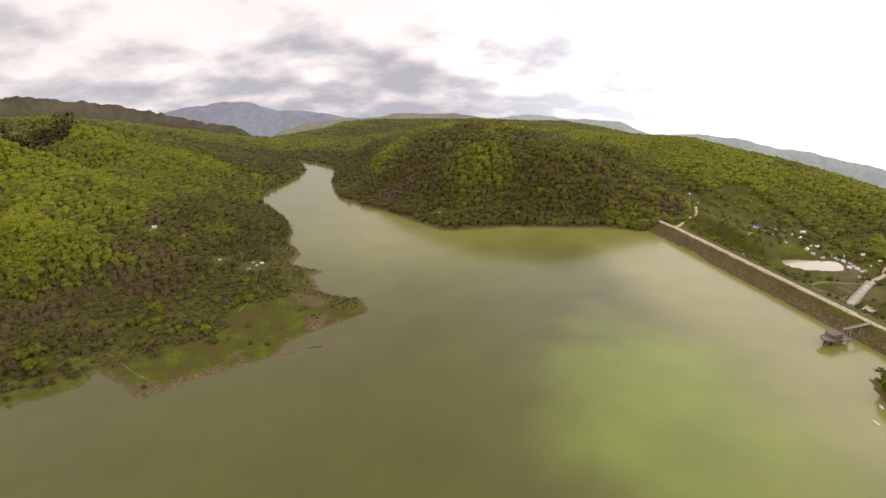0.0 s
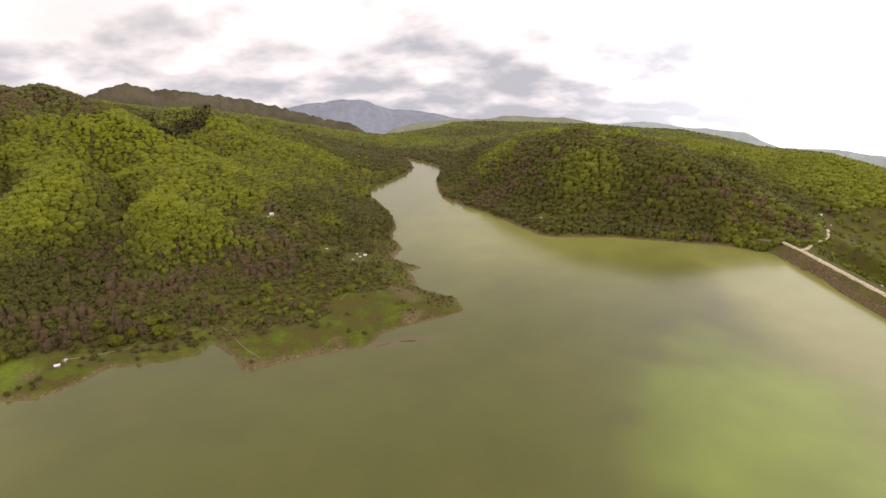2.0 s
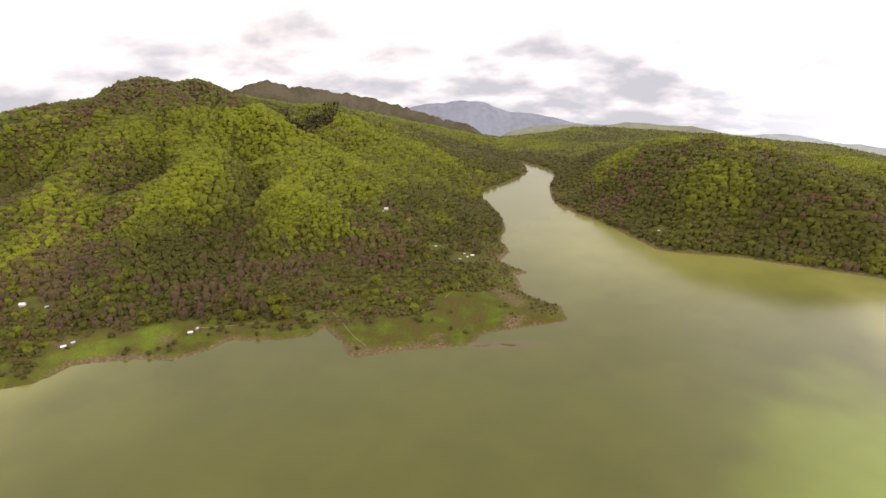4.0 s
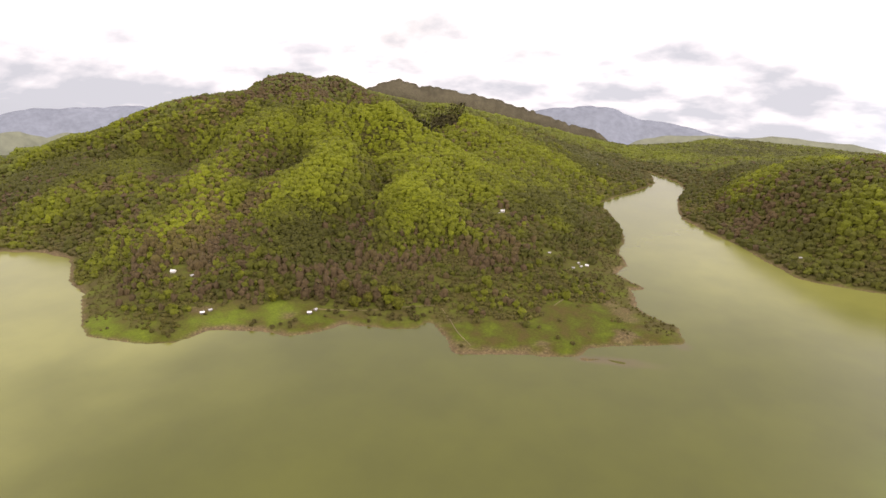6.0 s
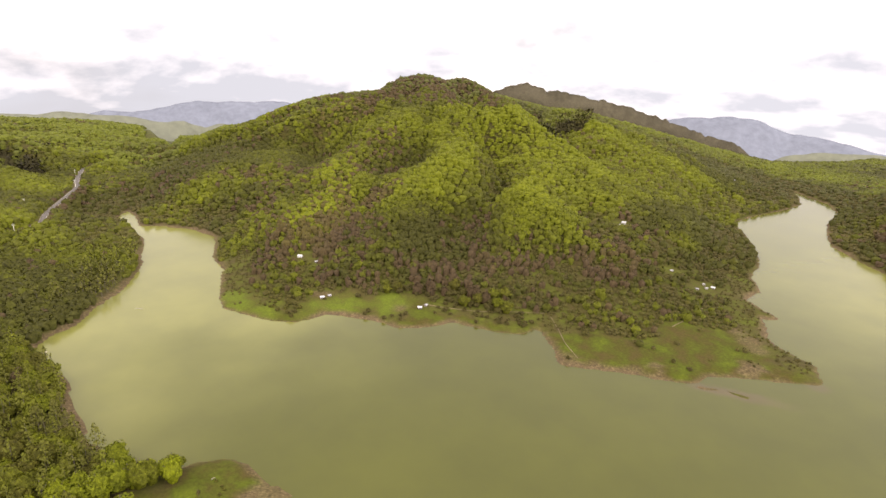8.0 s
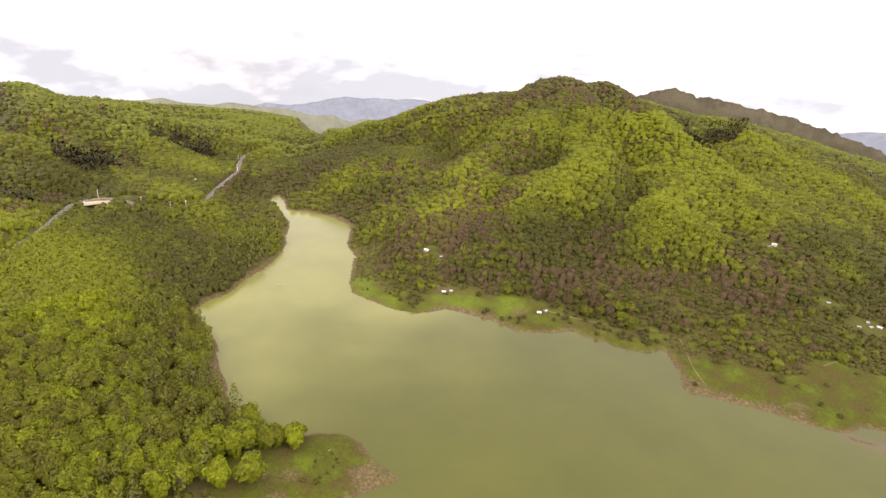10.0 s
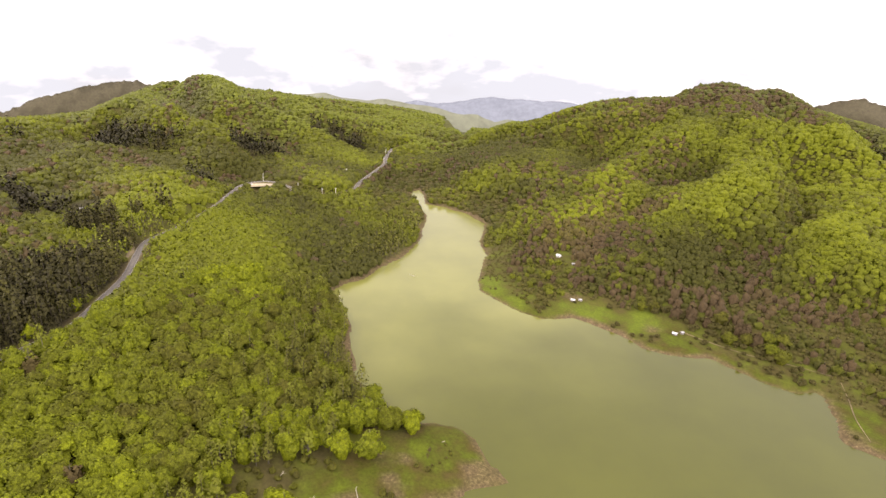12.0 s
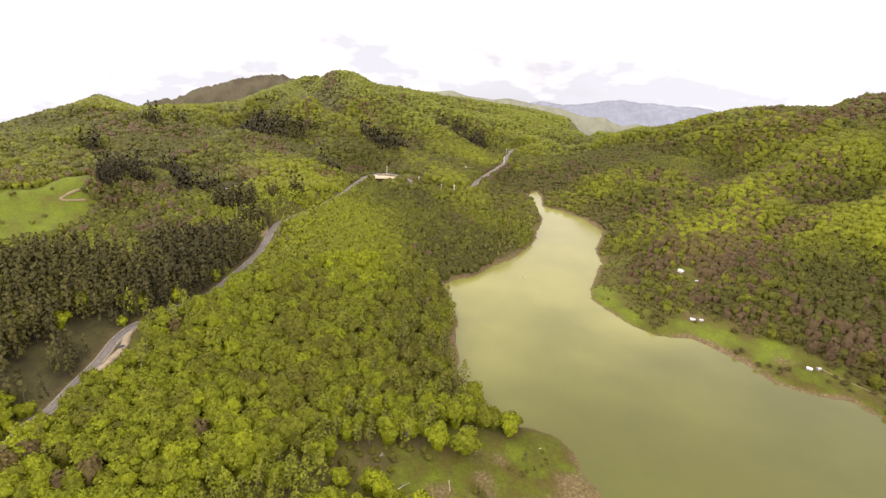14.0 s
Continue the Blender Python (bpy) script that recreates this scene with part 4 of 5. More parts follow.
def grow(step, r0, r1, size, kinds, lift=0.55, only=None):
    x, y, z, d, s, off, rd = scatter(step, r0, r1)
    n = len(x)
    lot = rng.uniform(0, 1, n)
    patch = rough_noise(x, y, 110, 63, 4)
    con = (zone(x, y, CONIFERS, 0.7, 14) > 0.5) & (lot < 0.90)
    con |= (np.hypot(x, y) > 450) & (np.hypot(x, y) < 800) & (x < -400) & (y < 155) & (rough_noise(x, y, 130, 71, 3) > 0.85) & (z < 48)
    bare = zone(x, y, BARE_WOODS, 0.7, 22) > rng.uniform(0.3, 1.15, n)
    leafy_stand = zone(x, y, GREEN_STAND, 0.8, 14) > rng.uniform(0.25, 0.9, n)
    con &= ~leafy_stand
    spur, _ = spur_share(x, y)
    bare |= (patch < -0.55) & (lot < 0.45)
    bare |= (crest_share(x, y) < -0.35 + 0.2 * patch) & (lot < 0.24)
    bare &= ~leafy_stand
    mead = zone(x, y, MEADOWS) > 0.4
    clear = zone(x, y, CLEARINGS, 0.2, 2) > 0.5
    valley = (off > 9 + 0.8 * np.maximum(-s, 0)) & (s > -75) & (s < 260) & (off < 118 + 16 * patch)
    shoreline = d < 40 + 14 * patch
    low_slope = (x > -368) & (x < -30) & (y > 106) & (y < 395) & (z < 17 + 8 * patch + rng.normal(0, 5, n))
    west = (y < 119) & (x < -113) & (x > -505)
    open_ = mead | clear | (valley & (lot < 0.72))
    open_ |= low_slope & ~west & (rng.uniform(0, 1, n) < 0.16 + 0.2 * patch)
    open_ &= lot > 0.03
    kind = np.full(n, 0)
    kind[bare] = np.where(rng.uniform(0, 1, n) < np.where((x < -400) & (y < -45), 0.3, 0.68), 1, 3)[bare]
    high = (z > 84 + 8 * patch) & (y > 40) | (z > 74 + 8 * patch) & (y < 0.1 * x)
    kind[high & (lot < 0.62)] = 1
    kind[con & ~low_slope] = 2
    scrub = ~con & (low_slope & ~west | (shoreline & (y > 85) & (x < -45)) | valley | ((patch > 0.55) & (lot < 0.5)))
    kind[scrub & (lot < 0.80)] = 3
    kind[open_] = -1
    kind[low_slope & ~west & (lot < 0.12 + 0.40 * rough_noise(x, y, 26, 83, 3)) & (d > 14) & ~open_] = 1
    kind[low_slope & (lot > 0.90) & ~bare & ~open_] = 0
    near_wood = west & (x > -435) & ~con & ~open_ & ~(bare & (y < -105)) & (kind >= 0)
    kind[near_wood] = np.where(lot < 0.012, 1, 0)[near_wood]
    mixed = rough_noise(x, y, 42, 29, 3) + 0.9 * smooth(d, 50, 12) + 0.5 * smooth(rd, 26, 10)
    kind[near_wood & (mixed > 0.85 + 0.5 * rng.uniform(-1, 1, n))] = 4
    kind[(mead | (low_slope & ~west & (d < 18))) & (kind >= 0)] = 3
    if only is not None:
        kind[kind != only] = -1
    # besides leaf tone, relief light put in: pale crests, dark gullies, hazy valley side
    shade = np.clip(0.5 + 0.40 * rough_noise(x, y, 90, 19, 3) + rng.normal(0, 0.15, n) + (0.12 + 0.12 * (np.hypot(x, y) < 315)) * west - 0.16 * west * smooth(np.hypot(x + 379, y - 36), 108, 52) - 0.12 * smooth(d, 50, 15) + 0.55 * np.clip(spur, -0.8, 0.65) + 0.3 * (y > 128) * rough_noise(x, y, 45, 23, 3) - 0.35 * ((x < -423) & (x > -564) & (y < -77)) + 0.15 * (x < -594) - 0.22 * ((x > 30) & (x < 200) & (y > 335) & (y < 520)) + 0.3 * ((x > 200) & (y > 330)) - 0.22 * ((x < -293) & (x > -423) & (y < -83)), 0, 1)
    # spur lines lightened and their gullies darkened in the tint once more
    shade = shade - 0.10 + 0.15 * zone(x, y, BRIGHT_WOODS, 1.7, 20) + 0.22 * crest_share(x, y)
    # stands of different age: fine patches of early and late leaf
    hill = smooth(y, 120, 160) * smooth(x, -40, -80)
    # the hill's shaded east flank and lit west flank are put into the tint
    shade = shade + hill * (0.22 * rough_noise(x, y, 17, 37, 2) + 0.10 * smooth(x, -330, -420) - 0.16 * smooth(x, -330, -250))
    shade = np.clip(shade + 0.2 * leafy_stand + rng.normal(0, 0.07, n), 0, 1)
    shade = np.where(high, 0.12 + 0.2 * lot, shade)
    small = (0.62 + 0.38 * smooth(rd, 3.5, 8)) * np.where(valley, 0.6, 1.0) * np.where(low_slope & ~west, 0.84, 1.0) * np.where(low_slope & ~west & (d < 18), 0.55, 1.0)
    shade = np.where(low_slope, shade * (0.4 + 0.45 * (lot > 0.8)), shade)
    if only is None and r1 < 500:
        kind[kind == 2] = -1
    at = np.stack([x, y, z], 1)
    single = (x > -188) & (x < -119) & (y > -20) & (y < 76) & (kind >= 0) & (kind != 2)
    kind[single & (kind == 4) & (x > -165)] = 3
    kind[single & (kind == 3) & mead & (rng.uniform(0, 1, n) < 0.9)] = -1
    single &= kind >= 0
    SINGLE.extend(zip(kind[single], x[single], y[single], z[single], shade[single]))
    kind[single] = -1
    for k, (name, label, category, leaf, templates, grows) in enumerate(kinds):
        idx = np.where(kind == k)[0]
        if len(idx):
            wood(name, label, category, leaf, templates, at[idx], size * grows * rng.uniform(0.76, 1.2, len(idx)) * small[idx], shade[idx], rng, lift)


def kinds_for(count, size, seg, rings, cards_cone, cone_size, stems=True, leaf=LEAF, tall=2.1, wide=1.0):
    t = 0.05 if stems else 0
    twigs = (lambda: merge([round_crown(rng, int(count * 0.8), max(size * 0.7, 0.3), 2.2, 0.25), lump(rng, seg, 3, 1.7)])) if count else (lambda: lump(rng, seg, 3, tall))
    return [
        ("deciduous_wood", "fresh spring-green deciduous woodland covering the hillside", "forest", leaf,
         [template(rng, full_crown(rng, count, size, tall, seg, rings), tall * 0.8, t) for _ in range(9)], wide),
        ("budding_wood", "brownish woodland of trees barely in bud", "forest", BARE,
         [template(rng, twigs(), 2.3, t) for _ in range(6)], 0.85 * wide),
        ("conifer_wood", "dark dense spruce wood beside the road", "forest", NEEDLE,
         [template(rng, cone_crown(rng, cards_cone, cone_size), 5.2, t) for _ in range(5)], 0.90),
        ("scrub", "olive-green bushes scattered over the slope", "scrub", SCRUB,
         [template(rng, full_crown(rng, int(count * 0.5), max(size, 0.34), 0.95, seg, 3), 0.5, 0) for _ in range(6)], 0.72 * wide),
        ("birch_wood", "thin grey-green young trees among the taller wood", "forest", BIRCH,
         [template(rng, slim_crown(rng, max(12, int(count * 0.55)), min(0.8, size * 1.25)), 3.0, 0.04 if stems else 0) for _ in range(6)], 1.0),
    ]


grow(4.4, 60, 295, 5.7, kinds_for(205, 0.195, 7, 4, 60, 0.50, tall=1.9, wide=1.15))
grow(3.1, 295, 440, 4.1, kinds_for(14, 0.45, 6, 4, 32, 0.66, leaf=LEAF_MID, tall=1.5, wide=1.2), 1.3)
grow(3.65, 440, 690, 4.05, kinds_for(0, 0.6, 6, 3, 12, 0.95, False, LEAF_MID, 1.3, 1.28), 1.7)
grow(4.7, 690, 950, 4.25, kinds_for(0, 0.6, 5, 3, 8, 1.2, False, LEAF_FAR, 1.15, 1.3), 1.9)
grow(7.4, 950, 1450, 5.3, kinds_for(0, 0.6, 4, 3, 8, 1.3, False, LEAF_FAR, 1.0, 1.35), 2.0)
grow(2.7, 130, 440, 4.4, kinds_for(30, 0.6, 5, 3, 40, 0.62), 0.2, 2)

# ---- helpers for things ----


def bm_box(bm, sx, sy, sz, x=0, y=0, z=0, turn=0.0, bevel=0.0):
    """A box standing on z, centred on x, y, turned by degrees about the upright."""
    made = bmesh.ops.create_cube(bm, size=1, matrix=pose(x, y, z + sz / 2, 0, 0, turn) @ Matrix.Diagonal((sx, sy, sz, 1)))["verts"]
    if bevel:
        edges = list({e for v in made for e in v.link_edges})
        bmesh.ops.bevel(bm, geom=edges, offset=bevel, segments=1, affect="EDGES")
    return bm


def bm_drum(bm, r0, r1, height, x=0, y=0, z=0, sides=20):
    bmesh.ops.create_cone(bm, cap_ends=True, segments=sides, radius1=r0, radius2=r1, depth=height, matrix=pose(x, y, z + height / 2))
    return bm


def bm_beam(bm, a, b, w, h):
    """A straight beam of section w x h between two points."""
    a, b = Vector(a), Vector(b)
    d = b - a
    m = Matrix.Translation((a + b) / 2) @ d.to_track_quat("X", "Z").to_matrix().to_4x4() @ Matrix.Diagonal((d.length, w, h, 1))
    bmesh.ops.create_cube(bm, size=1, matrix=m)
    return bm


def part(name, bm, material, parent, label=""):
    """One mesh object under a thing or a part."""
    if isinstance(bm, bmesh.types.BMesh):
        me = bpy.data.meshes.new(name)
        bm.to_mesh(me)
        bm.free()
        me.materials.append(material)
    else:
        me = bm
    ob = new(name, me)
    ob.parent = parent
    return tagged(ob, label)


def thing(name, x, y, z, turn, label, category, group=""):
    ob = new(name)
    ob.empty_display_size = 0.5
    ob.matrix_basis = pose(x * K, y * K, z * K, 0, 0, turn)
    return tagged(ob, label, category, group)


def height_at(x, y):
    return float(ground_height(np.array([x]), np.array([y]))[0])


def footing(x, y, r):
    """The lowest ground under something r wide."""
    a = np.linspace(0, 2 * math.pi, 9)[:-1]
    r = r / K
    return float(ground_height(np.append(x + r * np.cos(a), x), np.append(y + r * np.sin(a), y)).min())


def curve_through(points, step):
    """Points every step metres on a smooth line through the given ones."""
    p = np.array(points, float)
    q = np.vstack([2 * p[0] - p[1], p, 2 * p[-1] - p[-2]])
    out = []
    for i in range(1, len(q) - 2):
        n = max(2, int(np.hypot(*(q[i + 1] - q[i])) / step))
        for t in np.arange(n) / n:
            out.append(0.5 * ((2 * q[i]) + (q[i + 1] - q[i - 1]) * t + (2 * q[i - 1] - 5 * q[i] + 4 * q[i + 1] - q[i + 2]) * t * t
                              + (3 * q[i] - q[i - 1] - 3 * q[i + 1] + q[i + 2]) * t ** 3))
    out.append(q[-2])
    return np.array(out)


def sides_of(c):
    t = np.gradient(c, axis=0)
    t /= np.linalg.norm(t, axis=1)[:, None]
    return np.stack([t[:, 1], -t[:, 0]], 1)      # to the right of the way


def ribbon(name, points, width, material, lift, label, category, level=None, offset=0.0, ragged=0.0, parent=None):
    """A strip laid on the ground along a line, with sides going down into it."""
    c = curve_through(points, 2.0)
    n = sides_of(c)
    c = c + n * offset / K
    half = width / K / 2 * (1 + ragged * rough_noise(c[:, 0], c[:, 1], 7, 401, 2))
    if level is None:
        z = np.maximum.reduce([ground_height(*(c + n * (k * half)[:, None]).T) for k in (-1, 0, 1)]) + lift / K
        z = np.convolve(np.pad(z, 2, mode="edge"), np.ones(5) / 5, "valid")
    else:
        z = level(c) + lift / K
    rows = []
    for k, dz in ((-1.05, -0.9), (-1, 0.0), (0, 0.04), (1, 0.0), (1.05, -0.9)):
        q = c + n * (k * half)[:, None]
        rows.append(np.stack([q[:, 0], q[:, 1], z + dz], 1))
    v = np.stack(rows, 1).reshape(-1, 3) * K
    me = mesh_from(name, v, grid_faces(5, len(c)), [material], flat=False)
    ob = new(name, me)
    if parent:
        ob.parent = parent
        return ob
    return tagged(ob, label, category, kind="structure")


# ---- main road along the west bank ----


def road_level(c):
    _, along = line_near(c[:, 0], c[:, 1], ROAD)
    z = np.interp(along, np.arange(len(ROAD)), ROAD_Z)
    return np.convolve(np.pad(z, 4, mode="edge"), np.ones(9) / 9, "valid")


ribbon("road", ROAD, 6.2, ASPHALT, 0.10, "two-lane worn grey asphalt country road", "road", road_level)
ribbon("verge", ROAD, 7.8, DIRT, -0.05, "pale gravel verges along the asphalt road", "verge", road_level)
ribbon("edge_line", ROAD[1:], 0.2, PAINT, 0.13, "white painted line along the road edge", "road marking", road_level, 2.8)
ribbon("edge_line", ROAD[1:], 0.14, PAINT, 0.13, "white painted line along the road edge", "road marking", road_level, -2.8)
ribbon("lay_by", [(-176, -107.5), (-183.4, -107.4), (-192.8, -105.8), (-203.1, -104.4), (-212.2, -106.3), (-219, -105)], 4.2, SAND, -0.02, "sandy gravel lay-by beside the road", "lay-by", road_level, 1.2, 0.3)
ribbon("track", [(-325.3, -78.9), (-339.7, -78.1), (-359.3, -81.8), (-371.3, -87.2)], 4.2, DIRT, 0.3, "dirt track curving into the spruce wood", "track", None, 0, 0.3)
ribbon("side_road", [(-498.6, 22.4), (-484, 14.1)], 5.5, ASPHALT, 0.3, "short asphalt side road above the lake", "road")
ribbon("car_park", [(-505.7, -17.9), (-509.5, -7.5), (-511.5, 3.3)], 13.0, GRAVEL, 0.04, "dusty gravel car park beside the road", "car park", road_level, 0.0, 0.2)
ribbon("track", [(-359, -194.3), (-350, -199.2), (-346.9, -199.6), (-349, -194), (-352.8, -188)], 3.0, DIRT, 0.4, "dirt track over the open meadow", "track", None, 0, 0.4)
# footpaths on the hill
ribbon("footpath", [(-219.6, 203.5), (-205.8, 212.7), (-191.1, 222.7), (-176.8, 237.3), (-166.1, 247.3)], 0.8, DIRT, 0.12, "trodden footpath along the foot of the hill", "path", None, 0, 0.5)
ribbon("footpath", [(-161.2, 246.4), (-150.1, 237.6), (-138.5, 227.3), (-125.5, 218.8)], 0.8, DIRT, 0.12, "trodden footpath down to the grassy spit", "path", None, 0, 0.5)
ribbon("footpath", [(-108.2, 282.9), (-106.8, 300.9), (-107.4, 317.5), (-107.1, 328.1)], 0.8, DIRT, 0.12, "trodden footpath climbing from the spit", "path", None, 0, 0.5)


# ---- dam ----


def dam_level(c):
    return np.full(len(c), DAM_CREST)


DAM_LINE = [(170.3, 408), (172.6, 398), DAM_FROM, (185.4, 338.6), (195.5, 290.6), DAM_TO, (211, 218), (216, 195)]
ribbon("dam_road", DAM_LINE, 4.4, GRAVEL, 0.12, "pale gravel road along the dam crest", "road", dam_level)
ribbon("dam_road", [(176.5, 389.4), (191.8, 409.2), (205, 419.9), (210, 428.6), (219, 455.1)], 3.6, GRAVEL, 0.3, "pale gravel track winding up from the dam", "track")
ribbon("footpath", [(176.1, 391.2), (171.4, 403.1), (163.6, 413.8), (148.8, 417.8)], 2.4, DIRT, 0.3, "earth track along the far shore", "track", None, 0, 0.4)


def build_parapet():
    root = thing("parapet", DAM_FROM[0], DAM_FROM[1], DAM_CREST, 0, "row of whitish kerb blocks along the dam crest", "parapet")
    me = bpy.data.meshes.new("kerb_block")
    bm = bm_box(bmesh.new(), 1.7, 0.5, 0.95, 0, 0, -0.1, 0, 0.06)
    bm.to_mesh(me)
    bm.free()
    me.materials.append(PALE_STONE)
    ux, uy = DAM_TO[0] - DAM_FROM[0], DAM_TO[1] - DAM_FROM[1]
    n = math.hypot(ux, uy)
    ux, uy = ux / n, uy / n
    turn = math.degrees(math.atan2(uy, ux))
    for i in range(int(n * K / 2.6)):
        ob = new("kerb_block", me)
        ob.parent = root
        ob.matrix_basis = pose(ux * i * 2.6 - uy * 1.9, uy * i * 2.6 + ux * 1.9, 0.1, 0, 0, turn)


build_parapet()


def build_tower(x, y, turn):
    """Water intake tower: a ribbed body on piers between two flared round platforms, with a railed roof."""
    root = thing("intake_tower", x, y, -2.5, turn, "weathered concrete intake tower standing in the lake", "tower")
    for px in (-3.0, -1.0, 1.0, 3.0):
        for py in (-2.4, 2.4):
            part("pier", bm_drum(bmesh.new(), 0.55, 0.55, 5.2, px, py, 0, 12), OLD_CONCRETE, root)
    bm = bm_box(bmesh.new(), 7.6, 6.0, 5.6, 0, 0, 4.4, 0, 0.15)
    for px in (-3.3, -1.1, 1.1, 3.3):
        bm_box(bm, 0.6, 0.7, 6.4, px, -3.1, 3.4, 0, 0.05)
        bm_box(bm, 0.6, 0.7, 6.4, px, 3.1, 3.4, 0, 0.05)
    body = part("body", bm, OLD_CONCRETE, root)
    for px in (-2.2, 0.0, 2.2):
        part("opening", bm_box(bmesh.new(), 1.1, 0.2, 1.9, px, -3.04, 6.6), GLASS, body, "dark opening in the concrete")
    # a flared round platform at each end, one a little lower, with an upturned scalloped rim
    for cx, cy, r, z in ((-5.8, -0.8, 4.2, 7.6), (5.6, -0.6, 5.0, 6.2)):
        bm = bm_drum(bmesh.new(), 1.3, 1.5, z - 2.4, cx, cy, 0, 20)
        bm_drum(bm, 1.5, 2.3, 1.2, cx, cy, z - 2.4, 28)
        bm_drum(bm, 2.3, r, 1.2, cx, cy, z - 1.2, 28)
        bm_drum(bm, r, r + 0.15, 0.5, cx, cy, z, 28)
        drum = part("drum", bm, OLD_CONCRETE, root)
        for k in range(18):
            w = 2 * math.pi * k / 18
            ex, ey = cx + (r - 0.2) * math.cos(w), cy + (r - 0.2) * math.sin(w)
            if abs(ex) > 4.1 or abs(ey) > 3.4:
                part("rim_block", bm_box(bmesh.new(), 0.35, 1.0, 0.7, ex, ey, z + 0.45, math.degrees(w), 0.08), CONCRETE, drum)
    part("roof", bm_box(bmesh.new(), 8.4, 6.8, 0.35, 0, 0, 10.0, 0, 0.08), OLD_CONCRETE, root)
    for px in np.linspace(-3.9, 3.9, 8):
        for py in (-3.1, 3.1):
            part("railing_post", bm_box(bmesh.new(), 0.5, 0.3, 1.1, px, py, 10.35, 0, 0.04), CONCRETE, root)
    for py in (-1.9, 0.0, 1.9):
        part("roof_beam", bm_box(bmesh.new(), 7.8, 0.4, 0.5, 0, py, 10.35, 0, 0.04), CONCRETE, root)
    root.scale = (1.2, 1.2, 1.25)


build_tower(186.1, 230.6, 14.0)


def build_footbridge():
    a, b = Vector((190.5, 231.2, 6.6)) * K, Vector((206.4, 235.0, 7.0)) * K
    root = thing("footbridge", a.x / K, a.y / K, 0, 0, "narrow concrete footbridge from the dam to the tower", "bridge")
    o = Vector((a.x, a.y, 0))
    part("deck", bm_beam(bmesh.new(), a - o, b - o, 1.7, 0.5), CONCRETE, root)
    side = Vector((-(b - a).y, (b - a).x, 0)).normalized() * 0.8
    for s in (-1, 1):
        part("rail", bm_beam(bmesh.new(), a - o + side * s + Vector((0, 0, 1.1)), b - o + side * s + Vector((0, 0, 1.1)), 0.1, 0.1), STEEL, root)
        for i in range(9):
            p = a.lerp(b, i / 8) - o + side * s
            part("rail_post", bm_box(bmesh.new(), 0.1, 0.1, 1.1, p.x, p.y, p.z + 0.2), STEEL, root)
    for t in (0.3, 0.66):
        p = a.lerp(b, t) - o
        foot = min(-1.0, height_at((p.x + o.x) / K, (p.y + o.y) / K) * K - 0.5)
        part("pier", bm_box(bmesh.new(), 0.7, 0.7, p.z - 0.2 - foot, p.x, p.y, foot, 24, 0.05), CONCRETE, root)


build_footbridge()

# ---- valley below the dam ----


def build_pond():
    w = np.linspace(0, 2 * math.pi, 73)[:-1]
    k = 1.04 / ((np.abs(np.cos(w)) ** 5 + np.abs(np.sin(w)) ** 5) ** 0.2)
    u, v = POND_HALF[0] * np.cos(w) * k, POND_HALF[1] * np.sin(w) * k
    t = math.radians(POND_TURN)
    bm = bmesh.new()
    bm.faces.new([bm.verts.new((K * (POND_AT[0] + a * math.cos(t) - b * math.sin(t)), K * (POND_AT[1] + a * math.sin(t) + b * math.cos(t)), K * POND_LEVEL)) for a, b in zip(u, v)])
    me = bpy.data.meshes.new("pond")
    bm.to_mesh(me)
    bm.free()
    me.materials.append(POND)
    tagged(new("pond", me), "shallow settling pond reflecting the pale sky", "pond", kind="structure")


build_pond()


def build_spillway(a, b, width):
    za, zb = height_at(*a) * K, height_at(*b) * K
    o = Vector(((a[0] + b[0]) / 2 * K, (a[1] + b[1]) / 2 * K, 0))
    lift = max(0.0, max(height_at(a[0] + (b[0] - a[0]) * t, a[1] + (b[1] - a[1]) * t) * K - (za + (zb - za) * t) for t in np.linspace(0, 1, 9))) + 0.6
    p, q = Vector((a[0] * K, a[1] * K, za + lift)) - o, Vector((b[0] * K, b[1] * K, zb + lift)) - o
    root = thing("spillway", o.x / K, o.y / K, 0, 0, "pale concrete spillway channel below the dam", "channel")
    side = Vector((-(q - p).y, (q - p).x, 0)).normalized()
    down = Vector((0, 0, 2.4))
    part("channel_floor", bm_beam(bmesh.new(), p - down, q - down, width, 5.0), WORN_SLAB, root)
    for s in (-1, 1):
        w = side * (s * (width / 2 + 0.4))
        part("side_wall", bm_beam(bmesh.new(), p + w - down + Vector((0, 0, 0.9)), q + w - down + Vector((0, 0, 0.9)), 0.8, 6.0), CONCRETE, root)
    e = (q - p).normalized()
    part("weir", bm_beam(bmesh.new(), q - side * (width / 2 + 1.5) + e * 2 - down, q + side * (width / 2 + 1.5) + e * 2 - down, 4.0, 6.0), WORN_SLAB, root)
    for k in range(6):
        m = p.lerp(q, (k + 0.5) / 6) + Vector((0, 0, 0.25))
        part("sill", bm_beam(bmesh.new(), m - side * (width / 2 - 0.1), m + side * (width / 2 - 0.1), 0.5, 0.3), WORN_SLAB, root)


build_spillway((226.9, 274.5), (267.0, 312), 6.0)
ribbon("track", [(267.8, 311.3), (250.7, 312.6), (236.3, 313.8), (225.8, 308), (222.4, 298.8), (230.6, 294.4), (232.9, 284.9)], 2.4, DIRT, 0.35, "earthen service track below the dam", "track", None, 0, 0.2)
ribbon("track", [(241.2, 304.4), (242.4, 295.8), (234.6, 289.9)], 2.4, DIRT, 0.35, "earthen service track below the dam", "track", None, 0, 0.4)
ribbon("road", [(268, 311), (276, 320), (287, 327), (298, 338), (312, 346)], 4.5, GRAVEL, 0.35, "pale village lane beyond the spillway", "road", None, 0, 0.1)


